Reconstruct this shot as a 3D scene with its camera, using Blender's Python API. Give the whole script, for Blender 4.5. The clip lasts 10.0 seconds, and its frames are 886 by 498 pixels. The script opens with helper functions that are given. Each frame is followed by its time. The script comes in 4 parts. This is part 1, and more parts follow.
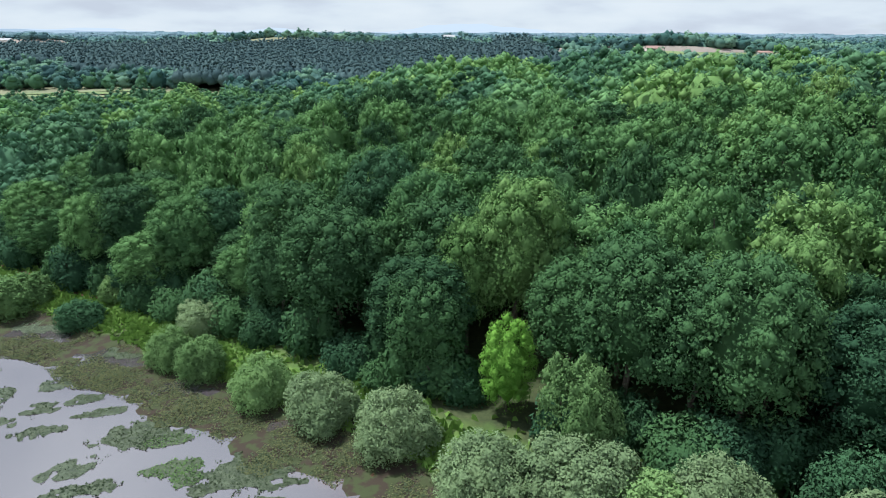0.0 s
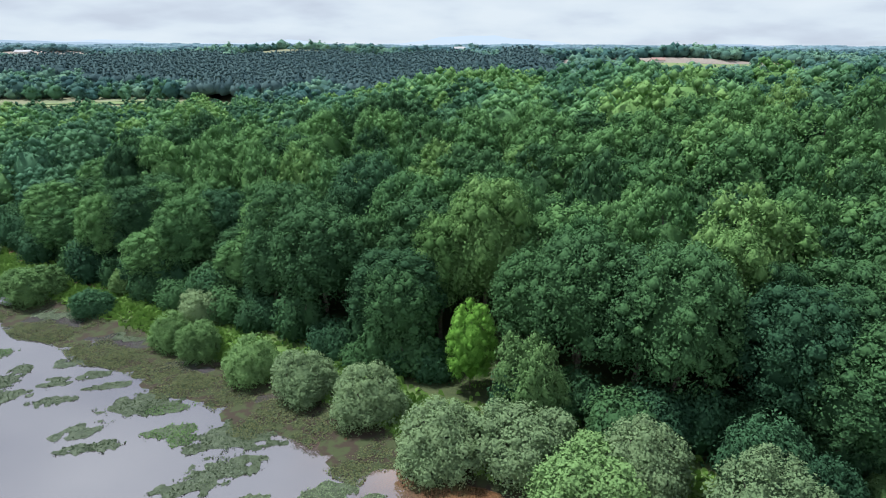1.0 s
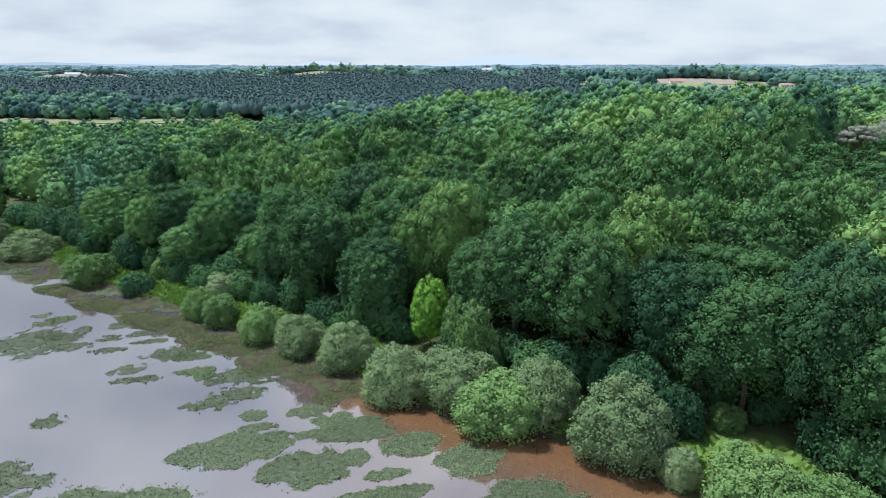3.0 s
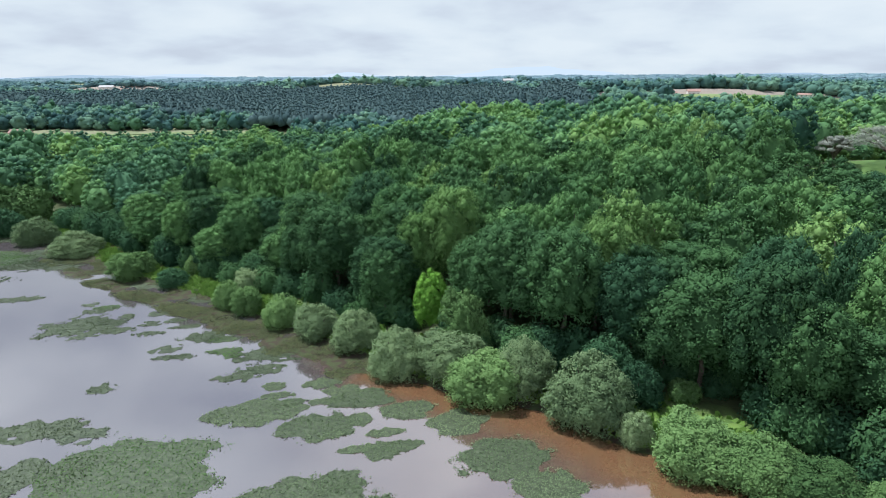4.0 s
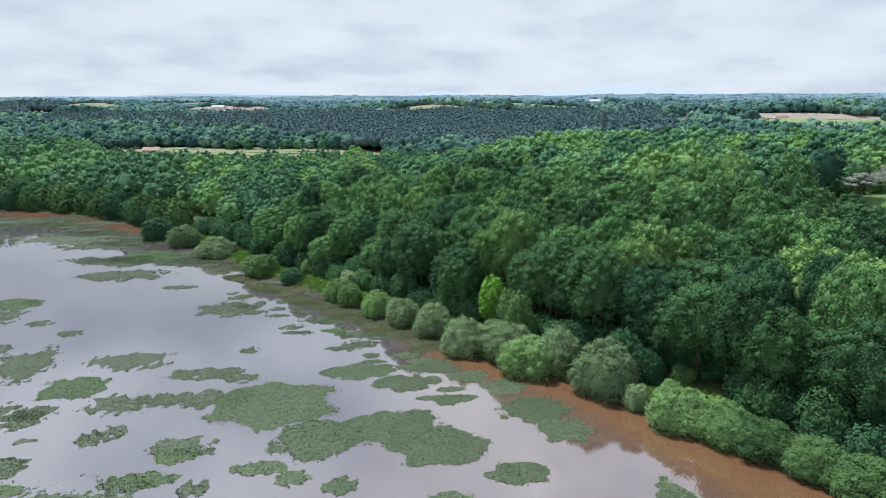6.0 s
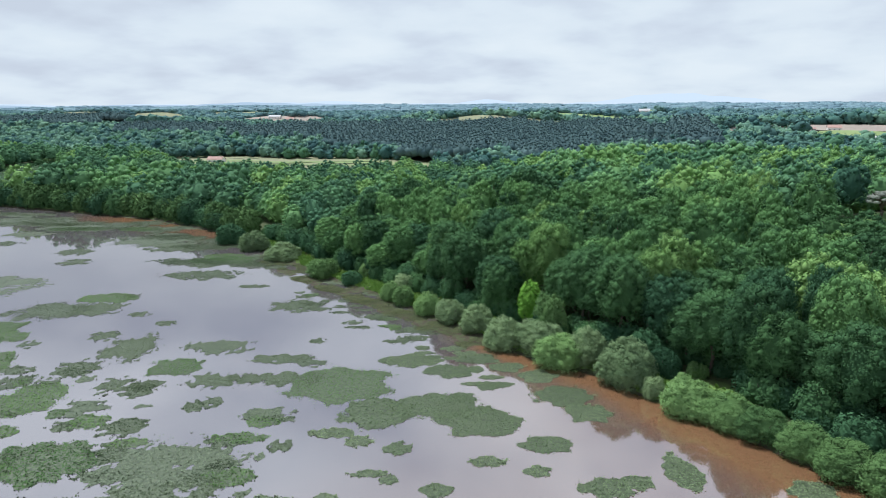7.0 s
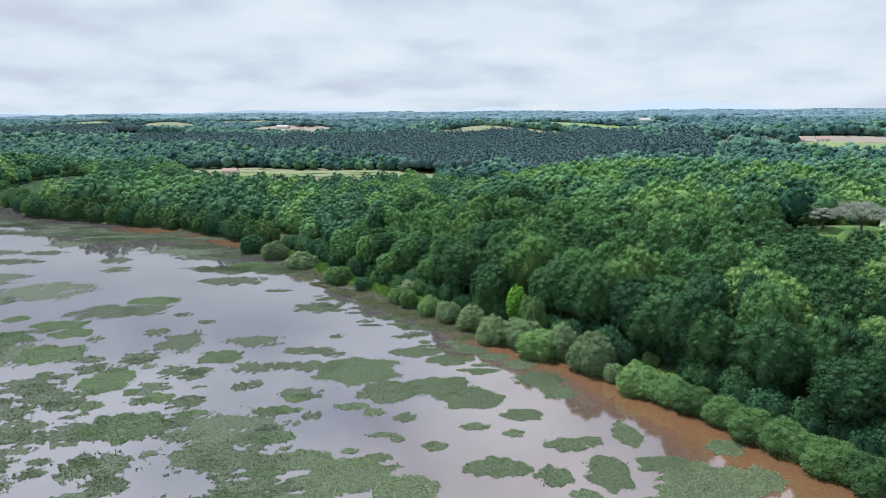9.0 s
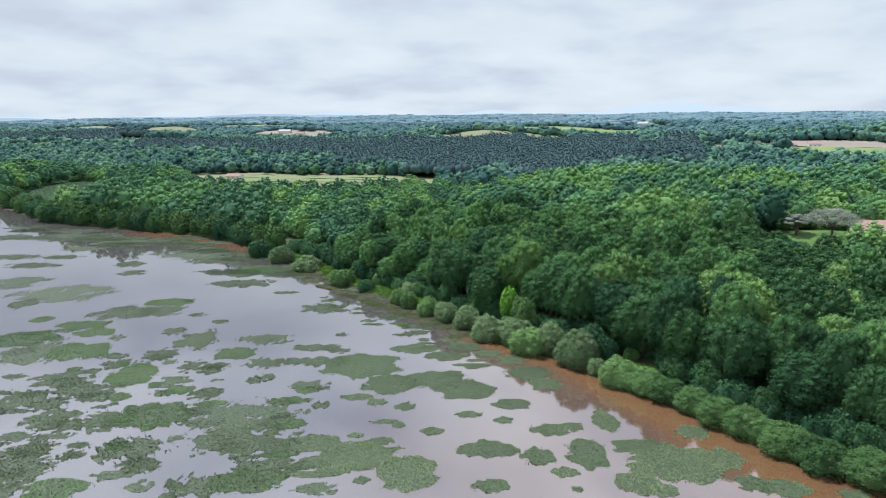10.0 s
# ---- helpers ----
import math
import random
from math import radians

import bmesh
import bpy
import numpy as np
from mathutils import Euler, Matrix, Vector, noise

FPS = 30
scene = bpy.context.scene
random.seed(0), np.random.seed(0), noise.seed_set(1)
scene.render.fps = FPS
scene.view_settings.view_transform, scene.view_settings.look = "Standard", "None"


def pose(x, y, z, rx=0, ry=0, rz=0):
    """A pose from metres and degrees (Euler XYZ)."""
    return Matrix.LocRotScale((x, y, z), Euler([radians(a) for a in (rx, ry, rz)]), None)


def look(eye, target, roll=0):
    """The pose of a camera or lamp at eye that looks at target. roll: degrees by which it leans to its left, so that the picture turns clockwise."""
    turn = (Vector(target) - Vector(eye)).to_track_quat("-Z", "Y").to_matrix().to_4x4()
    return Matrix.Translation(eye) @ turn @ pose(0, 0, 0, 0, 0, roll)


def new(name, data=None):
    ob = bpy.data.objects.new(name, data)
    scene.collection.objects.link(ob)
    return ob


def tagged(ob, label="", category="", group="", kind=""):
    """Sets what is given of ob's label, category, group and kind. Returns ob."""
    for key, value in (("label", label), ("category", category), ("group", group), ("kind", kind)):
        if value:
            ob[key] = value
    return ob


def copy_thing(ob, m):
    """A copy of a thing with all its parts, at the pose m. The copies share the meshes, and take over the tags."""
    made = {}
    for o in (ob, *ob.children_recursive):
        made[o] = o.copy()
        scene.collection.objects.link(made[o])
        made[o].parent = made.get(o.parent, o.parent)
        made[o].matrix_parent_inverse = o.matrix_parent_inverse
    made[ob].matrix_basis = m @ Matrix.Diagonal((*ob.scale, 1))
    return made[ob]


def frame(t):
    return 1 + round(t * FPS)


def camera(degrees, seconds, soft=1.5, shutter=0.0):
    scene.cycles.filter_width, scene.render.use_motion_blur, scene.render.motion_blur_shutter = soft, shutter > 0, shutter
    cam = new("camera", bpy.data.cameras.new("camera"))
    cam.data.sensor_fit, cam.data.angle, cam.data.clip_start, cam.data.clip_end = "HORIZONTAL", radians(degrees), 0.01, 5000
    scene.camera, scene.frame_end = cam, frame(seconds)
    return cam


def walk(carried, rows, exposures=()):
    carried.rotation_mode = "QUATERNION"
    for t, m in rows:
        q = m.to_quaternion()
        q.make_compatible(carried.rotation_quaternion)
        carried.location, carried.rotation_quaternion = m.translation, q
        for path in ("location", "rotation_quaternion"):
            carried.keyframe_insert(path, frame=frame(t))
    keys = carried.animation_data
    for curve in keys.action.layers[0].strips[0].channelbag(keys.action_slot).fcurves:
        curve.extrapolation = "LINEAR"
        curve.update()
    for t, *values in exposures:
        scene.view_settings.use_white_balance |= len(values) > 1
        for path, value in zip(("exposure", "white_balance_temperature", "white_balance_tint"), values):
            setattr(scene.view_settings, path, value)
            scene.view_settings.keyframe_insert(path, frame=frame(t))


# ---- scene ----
cam = camera(69.8, 10.0, soft=1.0)
PATH = [
    (0, (1.358, 5.235, 41.961), (1.342, 7.132, 41.327), 0.3),
    (0.5, (3.866, 1.308, 42.132), (3.84, 3.21, 41.514), 0.3),
    (1, (6.594, -3.227, 42.363), (6.541, -1.32, 41.76), 0.3),
    (1.5, (9.2, -8.308, 42.78), (9.121, -6.398, 42.191), 0.3),
    (2, (12.17, -13.595, 43.227), (12.064, -11.682, 42.653), 0.2),
    (2.5, (14.843, -19.042, 43.719), (14.719, -17.126, 43.158), 0.2),
    (4, (22.707, -37.513, 45.473), (22.486, -35.594, 44.956), -0.2),
    (4.5, (25.124, -43.934, 46.561), (24.864, -42.016, 46.058), -0.2),
    (5, (27.588, -51.126, 47.982), (27.284, -49.211, 47.494), -0.2),
    (5.5, (29.343, -59.081, 49.933), (28.966, -57.175, 49.455), -0.2),
    (6, (31.465, -67.6, 52.071), (30.985, -65.715, 51.605), -0.1),
    (7.5, (39.199, -92.767, 58.236), (38.557, -90.923, 57.801), -0.2),
    (8, (41.631, -99.027, 60.131), (40.989, -97.182, 59.7), -0.2),
    (8.5, (44.453, -105.05, 61.904), (43.813, -103.204, 61.477), -0.3),
    (9, (47.093, -111.218, 63.731), (46.456, -109.371, 63.307), -0.3),
    (9.5, (49.752, -117.381, 65.384), (49.113, -115.533, 64.965), -0.3),
    (10, (52.492, -123.87, 67.223), (51.852, -122.021, 66.807), -0.4),
]
walk(cam, [(t, look(eye, target, roll)) for t, eye, target, roll in PATH], [(0.0, 0.04, 5700, 6), (10.0, 0.04, 5700, 6)])

# ---- light ----
SUN_UP, SUN_TURN = 64.0, -66.0
sun = new("sun", bpy.data.lights.new("sun", "SUN"))
sun.data.energy, sun.data.angle, sun.data.color = 5.0, radians(4), (1.0, 0.96, 0.88)
sun.matrix_world = look((0, 0, 300), (-300 * math.sin(radians(SUN_TURN)) * math.cos(radians(SUN_UP)), -300 * math.cos(radians(SUN_TURN)) * math.cos(radians(SUN_UP)), 300 - 300 * math.sin(radians(SUN_UP))))


def make_world():
    world = bpy.data.worlds.new("sky")
    scene.world = world
    world.use_nodes = True
    nt = world.node_tree
    nt.nodes.clear()
    add, link = nt.nodes.new, nt.links.new
    out, mix = add("ShaderNodeOutputWorld"), add("ShaderNodeMixShader")
    blue, cloud = add("ShaderNodeBackground"), add("ShaderNodeBackground")
    sky = add("ShaderNodeTexSky")
    sky.sky_type, sky.sun_disc = "NISHITA", False
    sky.sun_elevation, sky.sun_rotation = radians(SUN_UP), radians(SUN_TURN)
    blue.inputs[1].default_value = 0.11
    link(sky.outputs[0], blue.inputs[0])
    # clouds lie on a flat deck overhead, so they crowd together towards the horizon
    coord, sep = add("ShaderNodeTexCoord"), add("ShaderNodeSeparateXYZ")
    link(coord.outputs["Generated"], sep.inputs[0])
    up = add("ShaderNodeMath")
    up.operation = "MAXIMUM"
    up.inputs[1].default_value = 0.0
    link(sep.outputs[2], up.inputs[0])
    low = add("ShaderNodeMath")
    low.operation = "ADD"
    low.inputs[1].default_value = 0.24
    link(up.outputs[0], low.inputs[0])
    flat = add("ShaderNodeVectorMath")
    flat.operation = "DIVIDE"
    both = add("ShaderNodeCombineXYZ")
    for n in range(3):
        link(low.outputs[0], both.inputs[n])
    link(coord.outputs["Generated"], flat.inputs[0])
    link(both.outputs[0], flat.inputs[1])

    def noise_of(scale, detail, rough, shift):
        move, tex = add("ShaderNodeVectorMath"), add("ShaderNodeTexNoise")
        move.inputs[1].default_value = shift
        link(flat.outputs[0], move.inputs[0])
        tex.inputs["Scale"].default_value, tex.inputs["Detail"].default_value, tex.inputs["Roughness"].default_value = scale, detail, rough
        link(move.outputs[0], tex.inputs["Vector"])
        return tex

    def ramp_of(tex, stops):
        node = add("ShaderNodeValToRGB")
        els = node.color_ramp.elements
        while len(els) < len(stops):
            els.new(0.5)
        for el, (place, colour) in zip(els, stops):
            el.position, el.color = place, (*colour, 1)
        link(tex.outputs["Fac"], node.inputs[0])
        return node

    shade = ramp_of(noise_of(2.4, 5, 0.45, (3.1, 1.7, 0)), [(0.30, (0.77, 0.78, 0.82)), (0.42, (0.85, 0.867, 0.895)), (0.52, (0.93, 0.948, 0.95)), (0.68, (1.0, 1.005, 0.985))])
    deck = noise_of(0.9, 5, 0.5, (7.3, 4.2, 0))
    cover = ramp_of(deck, [(0.18, (0.25, 0.25, 0.25)), (0.31, (1, 1, 1))])
    # the clouds stand closer towards the horizon and leave blue gaps overhead
    thin = add("ShaderNodeMath")
    thin.operation = "MULTIPLY_ADD"
    thin.inputs[1].default_value = -0.44
    link(up.outputs[0], thin.inputs[0])
    link(deck.outputs["Fac"], thin.inputs[2])
    link(thin.outputs[0], cover.inputs[0])
    cloud.inputs[1].default_value = 0.815
    # overhead the clouds are seen from below, with bright gaps and grey bellies
    belly = ramp_of(noise_of(1.6, 5, 0.45, (5.7, 2.2, 0)), [(0.34, (0.68, 0.73, 0.86)), (0.44, (1.08, 1.10, 1.16)), (0.57, (1.48, 1.46, 1.47))])
    high = add("ShaderNodeMapRange")
    high.inputs[1].default_value, high.inputs[2].default_value = 0.16, 0.36
    link(up.outputs[0], high.inputs[0])
    blend = add("ShaderNodeMix")
    blend.data_type = "RGBA"
    link(high.outputs[0], blend.inputs[0])
    link(shade.outputs[0], blend.inputs[6])
    link(belly.outputs[0], blend.inputs[7])
    link(blend.outputs[2], cloud.inputs[0])
    link(cover.outputs[0], mix.inputs[0])
    link(blue.outputs[0], mix.inputs[1])
    link(cloud.outputs[0], mix.inputs[2])
    link(mix.outputs[0], out.inputs[0])


make_world()


# ---- materials ----
def material(name, colours, scale=1.0, rough=0.9, bump=0.3, fine=8.0, metal=0.0, spec=0.3):
    """A surface whose colour wanders between the colours at two scales, with a fine relief."""
    m = bpy.data.materials.new(name)
    m.use_nodes = True
    nt = m.node_tree
    add, link = nt.nodes.new, nt.links.new
    bsdf = nt.nodes["Principled BSDF"]
    geo, big, small = add("ShaderNodeNewGeometry"), add("ShaderNodeTexNoise"), add("ShaderNodeTexNoise")
    big.inputs["Scale"].default_value, small.inputs["Scale"].default_value = scale, scale * fine
    big.inputs["Detail"].default_value, small.inputs["Detail"].default_value = 6, 4
    for tex in (big, small):
        link(geo.outputs["Position"], tex.inputs["Vector"])
    half = add("ShaderNodeMix")
    half.inputs[0].default_value = 0.4
    link(big.outputs["Fac"], half.inputs[2])
    link(small.outputs["Fac"], half.inputs[3])
    node = add("ShaderNodeValToRGB")
    els = node.color_ramp.elements
    while len(els) < len(colours):
        els.new(0.5)
    for n, (el, c) in enumerate(zip(els, colours)):
        el.position, el.color = 0.32 + 0.36 * n / max(1, len(colours) - 1), (*c, 1)
    link(half.outputs[0], node.inputs[0])
    link(node.outputs[0], bsdf.inputs["Base Color"])
    relief = add("ShaderNodeBump")
    relief.inputs["Strength"].default_value = bump
    link(small.outputs["Fac"], relief.inputs["Height"])
    link(relief.outputs[0], bsdf.inputs["Normal"])
    bsdf.inputs["Roughness"].default_value, bsdf.inputs["Metallic"].default_value = rough, metal
    bsdf.inputs["Specular IOR Level"].default_value = spec
    return m


def leaves(name, dark, light, spread=0.5, through_light=0.2, patch=0.07, weights=(0.20, 0.42, 0.38), joined=False):
    """Foliage: each leaf clump, each tree and each patch of the wood has its own green. In joined woods each tree carries its tone."""
    m = bpy.data.materials.new(name)
    m.use_nodes = True
    nt = m.node_tree
    nt.nodes.clear()
    add, link = nt.nodes.new, nt.links.new
    out, geo, info = add("ShaderNodeOutputMaterial"), add("ShaderNodeNewGeometry"), add("ShaderNodeObjectInfo")
    tex = add("ShaderNodeTexNoise")
    tex.inputs["Scale"].default_value, tex.inputs["Detail"].default_value = patch, 2
    link(geo.outputs["Position"], tex.inputs["Vector"])
    parts = []
    own = info.outputs["Random"]
    if joined:
        tone = add("ShaderNodeAttribute")
        tone.attribute_name = "tone"
        own = tone.outputs["Fac"]
    for source, weight in zip((geo.outputs["Random Per Island"], own, tex.outputs["Fac"]), weights):
        node = add("ShaderNodeMath")
        node.operation = "MULTIPLY"
        node.inputs[1].default_value = weight
        link(source, node.inputs[0])
        parts.append(node)
    total = None
    for node in parts:
        if total is None:
            total = node
            continue
        plus = add("ShaderNodeMath")
        link(total.outputs[0], plus.inputs[0])
        link(node.outputs[0], plus.inputs[1])
        total = plus
    mix = add("ShaderNodeValToRGB")
    mix.color_ramp.elements[0].position, mix.color_ramp.elements[1].position = 0.5 - spread / 2, 0.5 + spread / 2
    mix.color_ramp.elements[0].color, mix.color_ramp.elements[1].color = (*dark, 1), (*light, 1)
    link(total.outputs[0], mix.inputs[0])
    bsdf, glow, join = add("ShaderNodeBsdfPrincipled"), add("ShaderNodeBsdfTranslucent"), add("ShaderNodeMixShader")
    bsdf.inputs["Roughness"].default_value, bsdf.inputs["Specular IOR Level"].default_value = 0.75, 0.05
    link(mix.outputs[0], bsdf.inputs["Base Color"])
    link(mix.outputs[0], glow.inputs[0])
    join.inputs[0].default_value = through_light
    link(bsdf.outputs[0], join.inputs[1])
    link(glow.outputs[0], join.inputs[2])
    link(join.outputs[0], out.inputs[0])
    return m


# the dark oak's leaf is deepened to hold the shade of the wood's front
OAK_DARK_SHADED = leaves("oak_leaves_dark_shaded", (0.040, 0.089, 0.041), (0.090, 0.180, 0.067))
OAK_MID = leaves("oak_leaves", (0.068, 0.148, 0.056), (0.155, 0.285, 0.096))
OAK_LIGHT = leaves("spring_leaves", (0.115, 0.215, 0.066), (0.225, 0.355, 0.115))
LIME_LEAF = leaves("lime_leaves", (0.16, 0.33, 0.05), (0.28, 0.48, 0.085))
WILLOW_LEAF = leaves("willow_leaves", (0.136, 0.202, 0.096), (0.276, 0.366, 0.176))
WILLOW_GREEN = leaves("sallow_leaves", (0.105, 0.188, 0.066), (0.215, 0.338, 0.120))
HEDGE_LEAF = leaves("hedge_leaves", (0.058, 0.116, 0.043), (0.130, 0.220, 0.076))
# the hill greens carry added blue that stands in for haze
WOOD_DARK = leaves("hill_leaves_dark", (0.054, 0.120, 0.068), (0.130, 0.252, 0.120), joined=True)
WOOD_MID = leaves("hill_leaves", (0.082, 0.176, 0.078), (0.200, 0.358, 0.140), joined=True)
WOOD_LIGHT = leaves("hill_leaves_pale", (0.122, 0.236, 0.074), (0.250, 0.395, 0.128), joined=True)
WOOD_TEAL = leaves("hill_leaves_bluish", (0.050, 0.115, 0.072), (0.108, 0.222, 0.118), joined=True)
TEAL_LEAF = leaves("alder_leaves", (0.034, 0.080, 0.042), (0.074, 0.158, 0.072))
PINE_LEAF = leaves("pine_needles", (0.054, 0.092, 0.098), (0.094, 0.145, 0.142), through_light=0.1, joined=True)
# distance haze is put into the base colour of these two far leaves
FAR_HAZED_BLUE = leaves("haze_blue_far_leaves", (0.080, 0.152, 0.172), (0.168, 0.278, 0.254), spread=0.4, patch=0.006, weights=(0.2, 0.4, 0.4), joined=True)
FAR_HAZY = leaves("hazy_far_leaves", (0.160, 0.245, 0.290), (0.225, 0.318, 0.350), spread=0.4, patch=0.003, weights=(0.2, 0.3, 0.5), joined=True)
BARE_LEAF = leaves("thin_grey_leaves", (0.34, 0.36, 0.30), (0.46, 0.47, 0.41), patch=0.4, through_light=0.4)
# far broadleaved greens, tinted blue in place of haze
FAR_HAZED = leaves("far_leaves_hazed", (0.062, 0.136, 0.120), (0.180, 0.302, 0.200), spread=0.4, patch=0.011, weights=(0.15, 0.45, 0.40), joined=True)
FAR_HAZED_DARK = leaves("far_leaves_hazed_dark", (0.046, 0.100, 0.100), (0.098, 0.182, 0.154), spread=0.4, patch=0.011, weights=(0.15, 0.45, 0.40), joined=True)
BARK = material("bark", [(0.05, 0.04, 0.03), (0.11, 0.09, 0.07), (0.17, 0.15, 0.12)], 2.0)
GRASS = leaves("bank_grass", (0.10, 0.185, 0.040), (0.20, 0.325, 0.070), patch=0.3)
PAD = leaves("water_plants", (0.046, 0.064, 0.035), (0.098, 0.124, 0.066), patch=0.18, through_light=0.12)
PAD_BANK = leaves("water_plants_by_the_bank", (0.112, 0.150, 0.080), (0.208, 0.258, 0.138), patch=0.2, through_light=0.12)
PAD_PALE = leaves("water_plants_pale", (0.105, 0.130, 0.088), (0.190, 0.225, 0.145), patch=0.2, through_light=0.1)
PAD_FRESH = leaves("water_plants_fresh", (0.070, 0.128, 0.044), (0.145, 0.228, 0.078), patch=0.2, through_light=0.12)
MUD_PLANT = leaves("mud_plants", (0.066, 0.086, 0.036), (0.140, 0.150, 0.068), patch=0.12, through_light=0.1)
PAD_MAT = material("plant_mat", [(0.030, 0.041, 0.022), (0.062, 0.080, 0.040), (0.11, 0.132, 0.076)], 1.3, rough=0.55, bump=0.8, fine=5)
FIELD = material("dry_field", [(0.165, 0.185, 0.095), (0.225, 0.215, 0.125), (0.145, 0.195, 0.085)], 0.02, fine=12)
PLOUGHED = material("ploughed_soil", [(0.25, 0.205, 0.17), (0.33, 0.275, 0.23)], 0.03, fine=12)
MEADOW = material("meadow", [(0.15, 0.21, 0.075), (0.235, 0.285, 0.115)], 0.03, fine=14)
GRASS_FLAT = material("lawn", [(0.08, 0.145, 0.038), (0.125, 0.205, 0.052)], 0.2)
EARTH = material("red_earth", [(0.16, 0.085, 0.05), (0.24, 0.135, 0.08)], 0.6)
PLASTER = material("white_plaster", [(0.62, 0.58, 0.52), (0.75, 0.72, 0.66)], 0.8)
ROOF_TILE = material("clay_tiles", [(0.33, 0.20, 0.165), (0.44, 0.29, 0.25)], 1.5, rough=0.85)
SLATE = material("grey_roof", [(0.42, 0.40, 0.40), (0.55, 0.53, 0.52)], 0.8)
PANE = material("dark_pane", [(0.02, 0.025, 0.03), (0.04, 0.045, 0.05)], 1.0, rough=0.15, bump=0.0, spec=0.5)


def make_water(name, clear, silty):
    m = bpy.data.materials.new(name)
    m.use_nodes = True
    nt = m.node_tree
    add, link = nt.nodes.new, nt.links.new
    bsdf = nt.nodes["Principled BSDF"]
    geo, tex, ripple = add("ShaderNodeNewGeometry"), add("ShaderNodeTexNoise"), add("ShaderNodeTexNoise")
    tex.inputs["Scale"].default_value, tex.inputs["Detail"].default_value = 0.02, 5
    ripple.inputs["Scale"].default_value, ripple.inputs["Detail"].default_value = 0.8, 3
    for t in (tex, ripple):
        link(geo.outputs["Position"], t.inputs["Vector"])
    # stirred-up silt hangs in the water along the bank
    att = add("ShaderNodeAttribute")
    att.attribute_name = "silt"
    sway = add("ShaderNodeMath")
    sway.operation = "MULTIPLY_ADD"
    sway.inputs[1].default_value = 0.5
    link(tex.outputs["Fac"], sway.inputs[0])
    link(att.outputs["Fac"], sway.inputs[2])
    near = add("ShaderNodeMapRange")
    near.inputs[1].default_value, near.inputs[2].default_value = 0.3, 1.1
    link(sway.outputs[0], near.inputs[0])
    silt = add("ShaderNodeMix")
    silt.data_type = "RGBA"
    silt.inputs[6].default_value, silt.inputs[7].default_value = (*clear, 1), (*silty, 1)
    link(near.outputs[0], silt.inputs[0])
    link(silt.outputs[2], bsdf.inputs["Base Color"])
    relief = add("ShaderNodeBump")
    relief.inputs["Strength"].default_value, relief.inputs["Distance"].default_value = 0.03, 0.05
    link(ripple.outputs["Fac"], relief.inputs["Height"])
    link(relief.outputs[0], bsdf.inputs["Normal"])
    bsdf.inputs["Roughness"].default_value, bsdf.inputs["IOR"].default_value = 0.03, 3.2
    return m


WATER = make_water("muddy_water", (0.088, 0.072, 0.077), (0.180, 0.092, 0.047))
POND_WATER = make_water("green_pond_water", (0.10, 0.145, 0.085), (0.10, 0.145, 0.085))


def make_ground():
    """Mud at the waterline, grass on the bank, litter under the trees."""
    m = material("ground", [(0.035, 0.045, 0.018), (0.06, 0.075, 0.028), (0.09, 0.10, 0.04)], 0.25)
    nt = m.node_tree
    add, link = nt.nodes.new, nt.links.new
    bsdf = nt.nodes["Principled BSDF"]
    litter = bsdf.inputs["Base Color"].links[0].from_socket
    att, geo, tex = add("ShaderNodeAttribute"), add("ShaderNodeNewGeometry"), add("ShaderNodeTexNoise")
    att.attribute_name = "shore"
    tex.inputs["Scale"].default_value, tex.inputs["Detail"].default_value = 0.35, 5
    link(geo.outputs["Position"], tex.inputs["Vector"])
    wander = add("ShaderNodeMath")
    wander.operation = "MULTIPLY_ADD"
    wander.inputs[1].default_value, wander.inputs[2].default_value = 9.0, -4.5
    link(tex.outputs["Fac"], wander.inputs[0])
    place = add("ShaderNodeMath")
    link(att.outputs["Fac"], place.inputs[0])
    link(wander.outputs[0], place.inputs[1])

    def step(a, b):
        node = add("ShaderNodeMapRange")
        node.inputs[1].default_value, node.inputs[2].default_value = a, b
        link(place.outputs[0], node.inputs[0])
        return node.outputs[0]

    def blend(fac, a, b):
        node = add("ShaderNodeMix")
        node.data_type = "RGBA"
        link(fac, node.inputs[0])
        for socket, value in ((node.inputs[6], a), (node.inputs[7], b)):
            if isinstance(value, tuple):
                socket.default_value = (*value, 1)
            else:
                link(value, socket)
        return node.outputs[2]

    fine = add("ShaderNodeTexNoise")
    fine.inputs["Scale"].default_value, fine.inputs["Detail"].default_value = 0.7, 9
    link(geo.outputs["Position"], fine.inputs["Vector"])
    pick = add("ShaderNodeMapRange")
    pick.inputs[1].default_value, pick.inputs[2].default_value = 0.44, 0.56
    link(fine.outputs["Fac"], pick.inputs[0])
    mud = blend(pick.outputs[0], (0.050, 0.036, 0.024), (0.056, 0.068, 0.026))
    green = blend(pick.outputs[0], (0.10, 0.17, 0.038), (0.16, 0.25, 0.055))
    link(blend(step(7, 11), blend(step(1.5, 4), mud, green), litter), bsdf.inputs["Base Color"])
    return m


GROUND = make_ground()

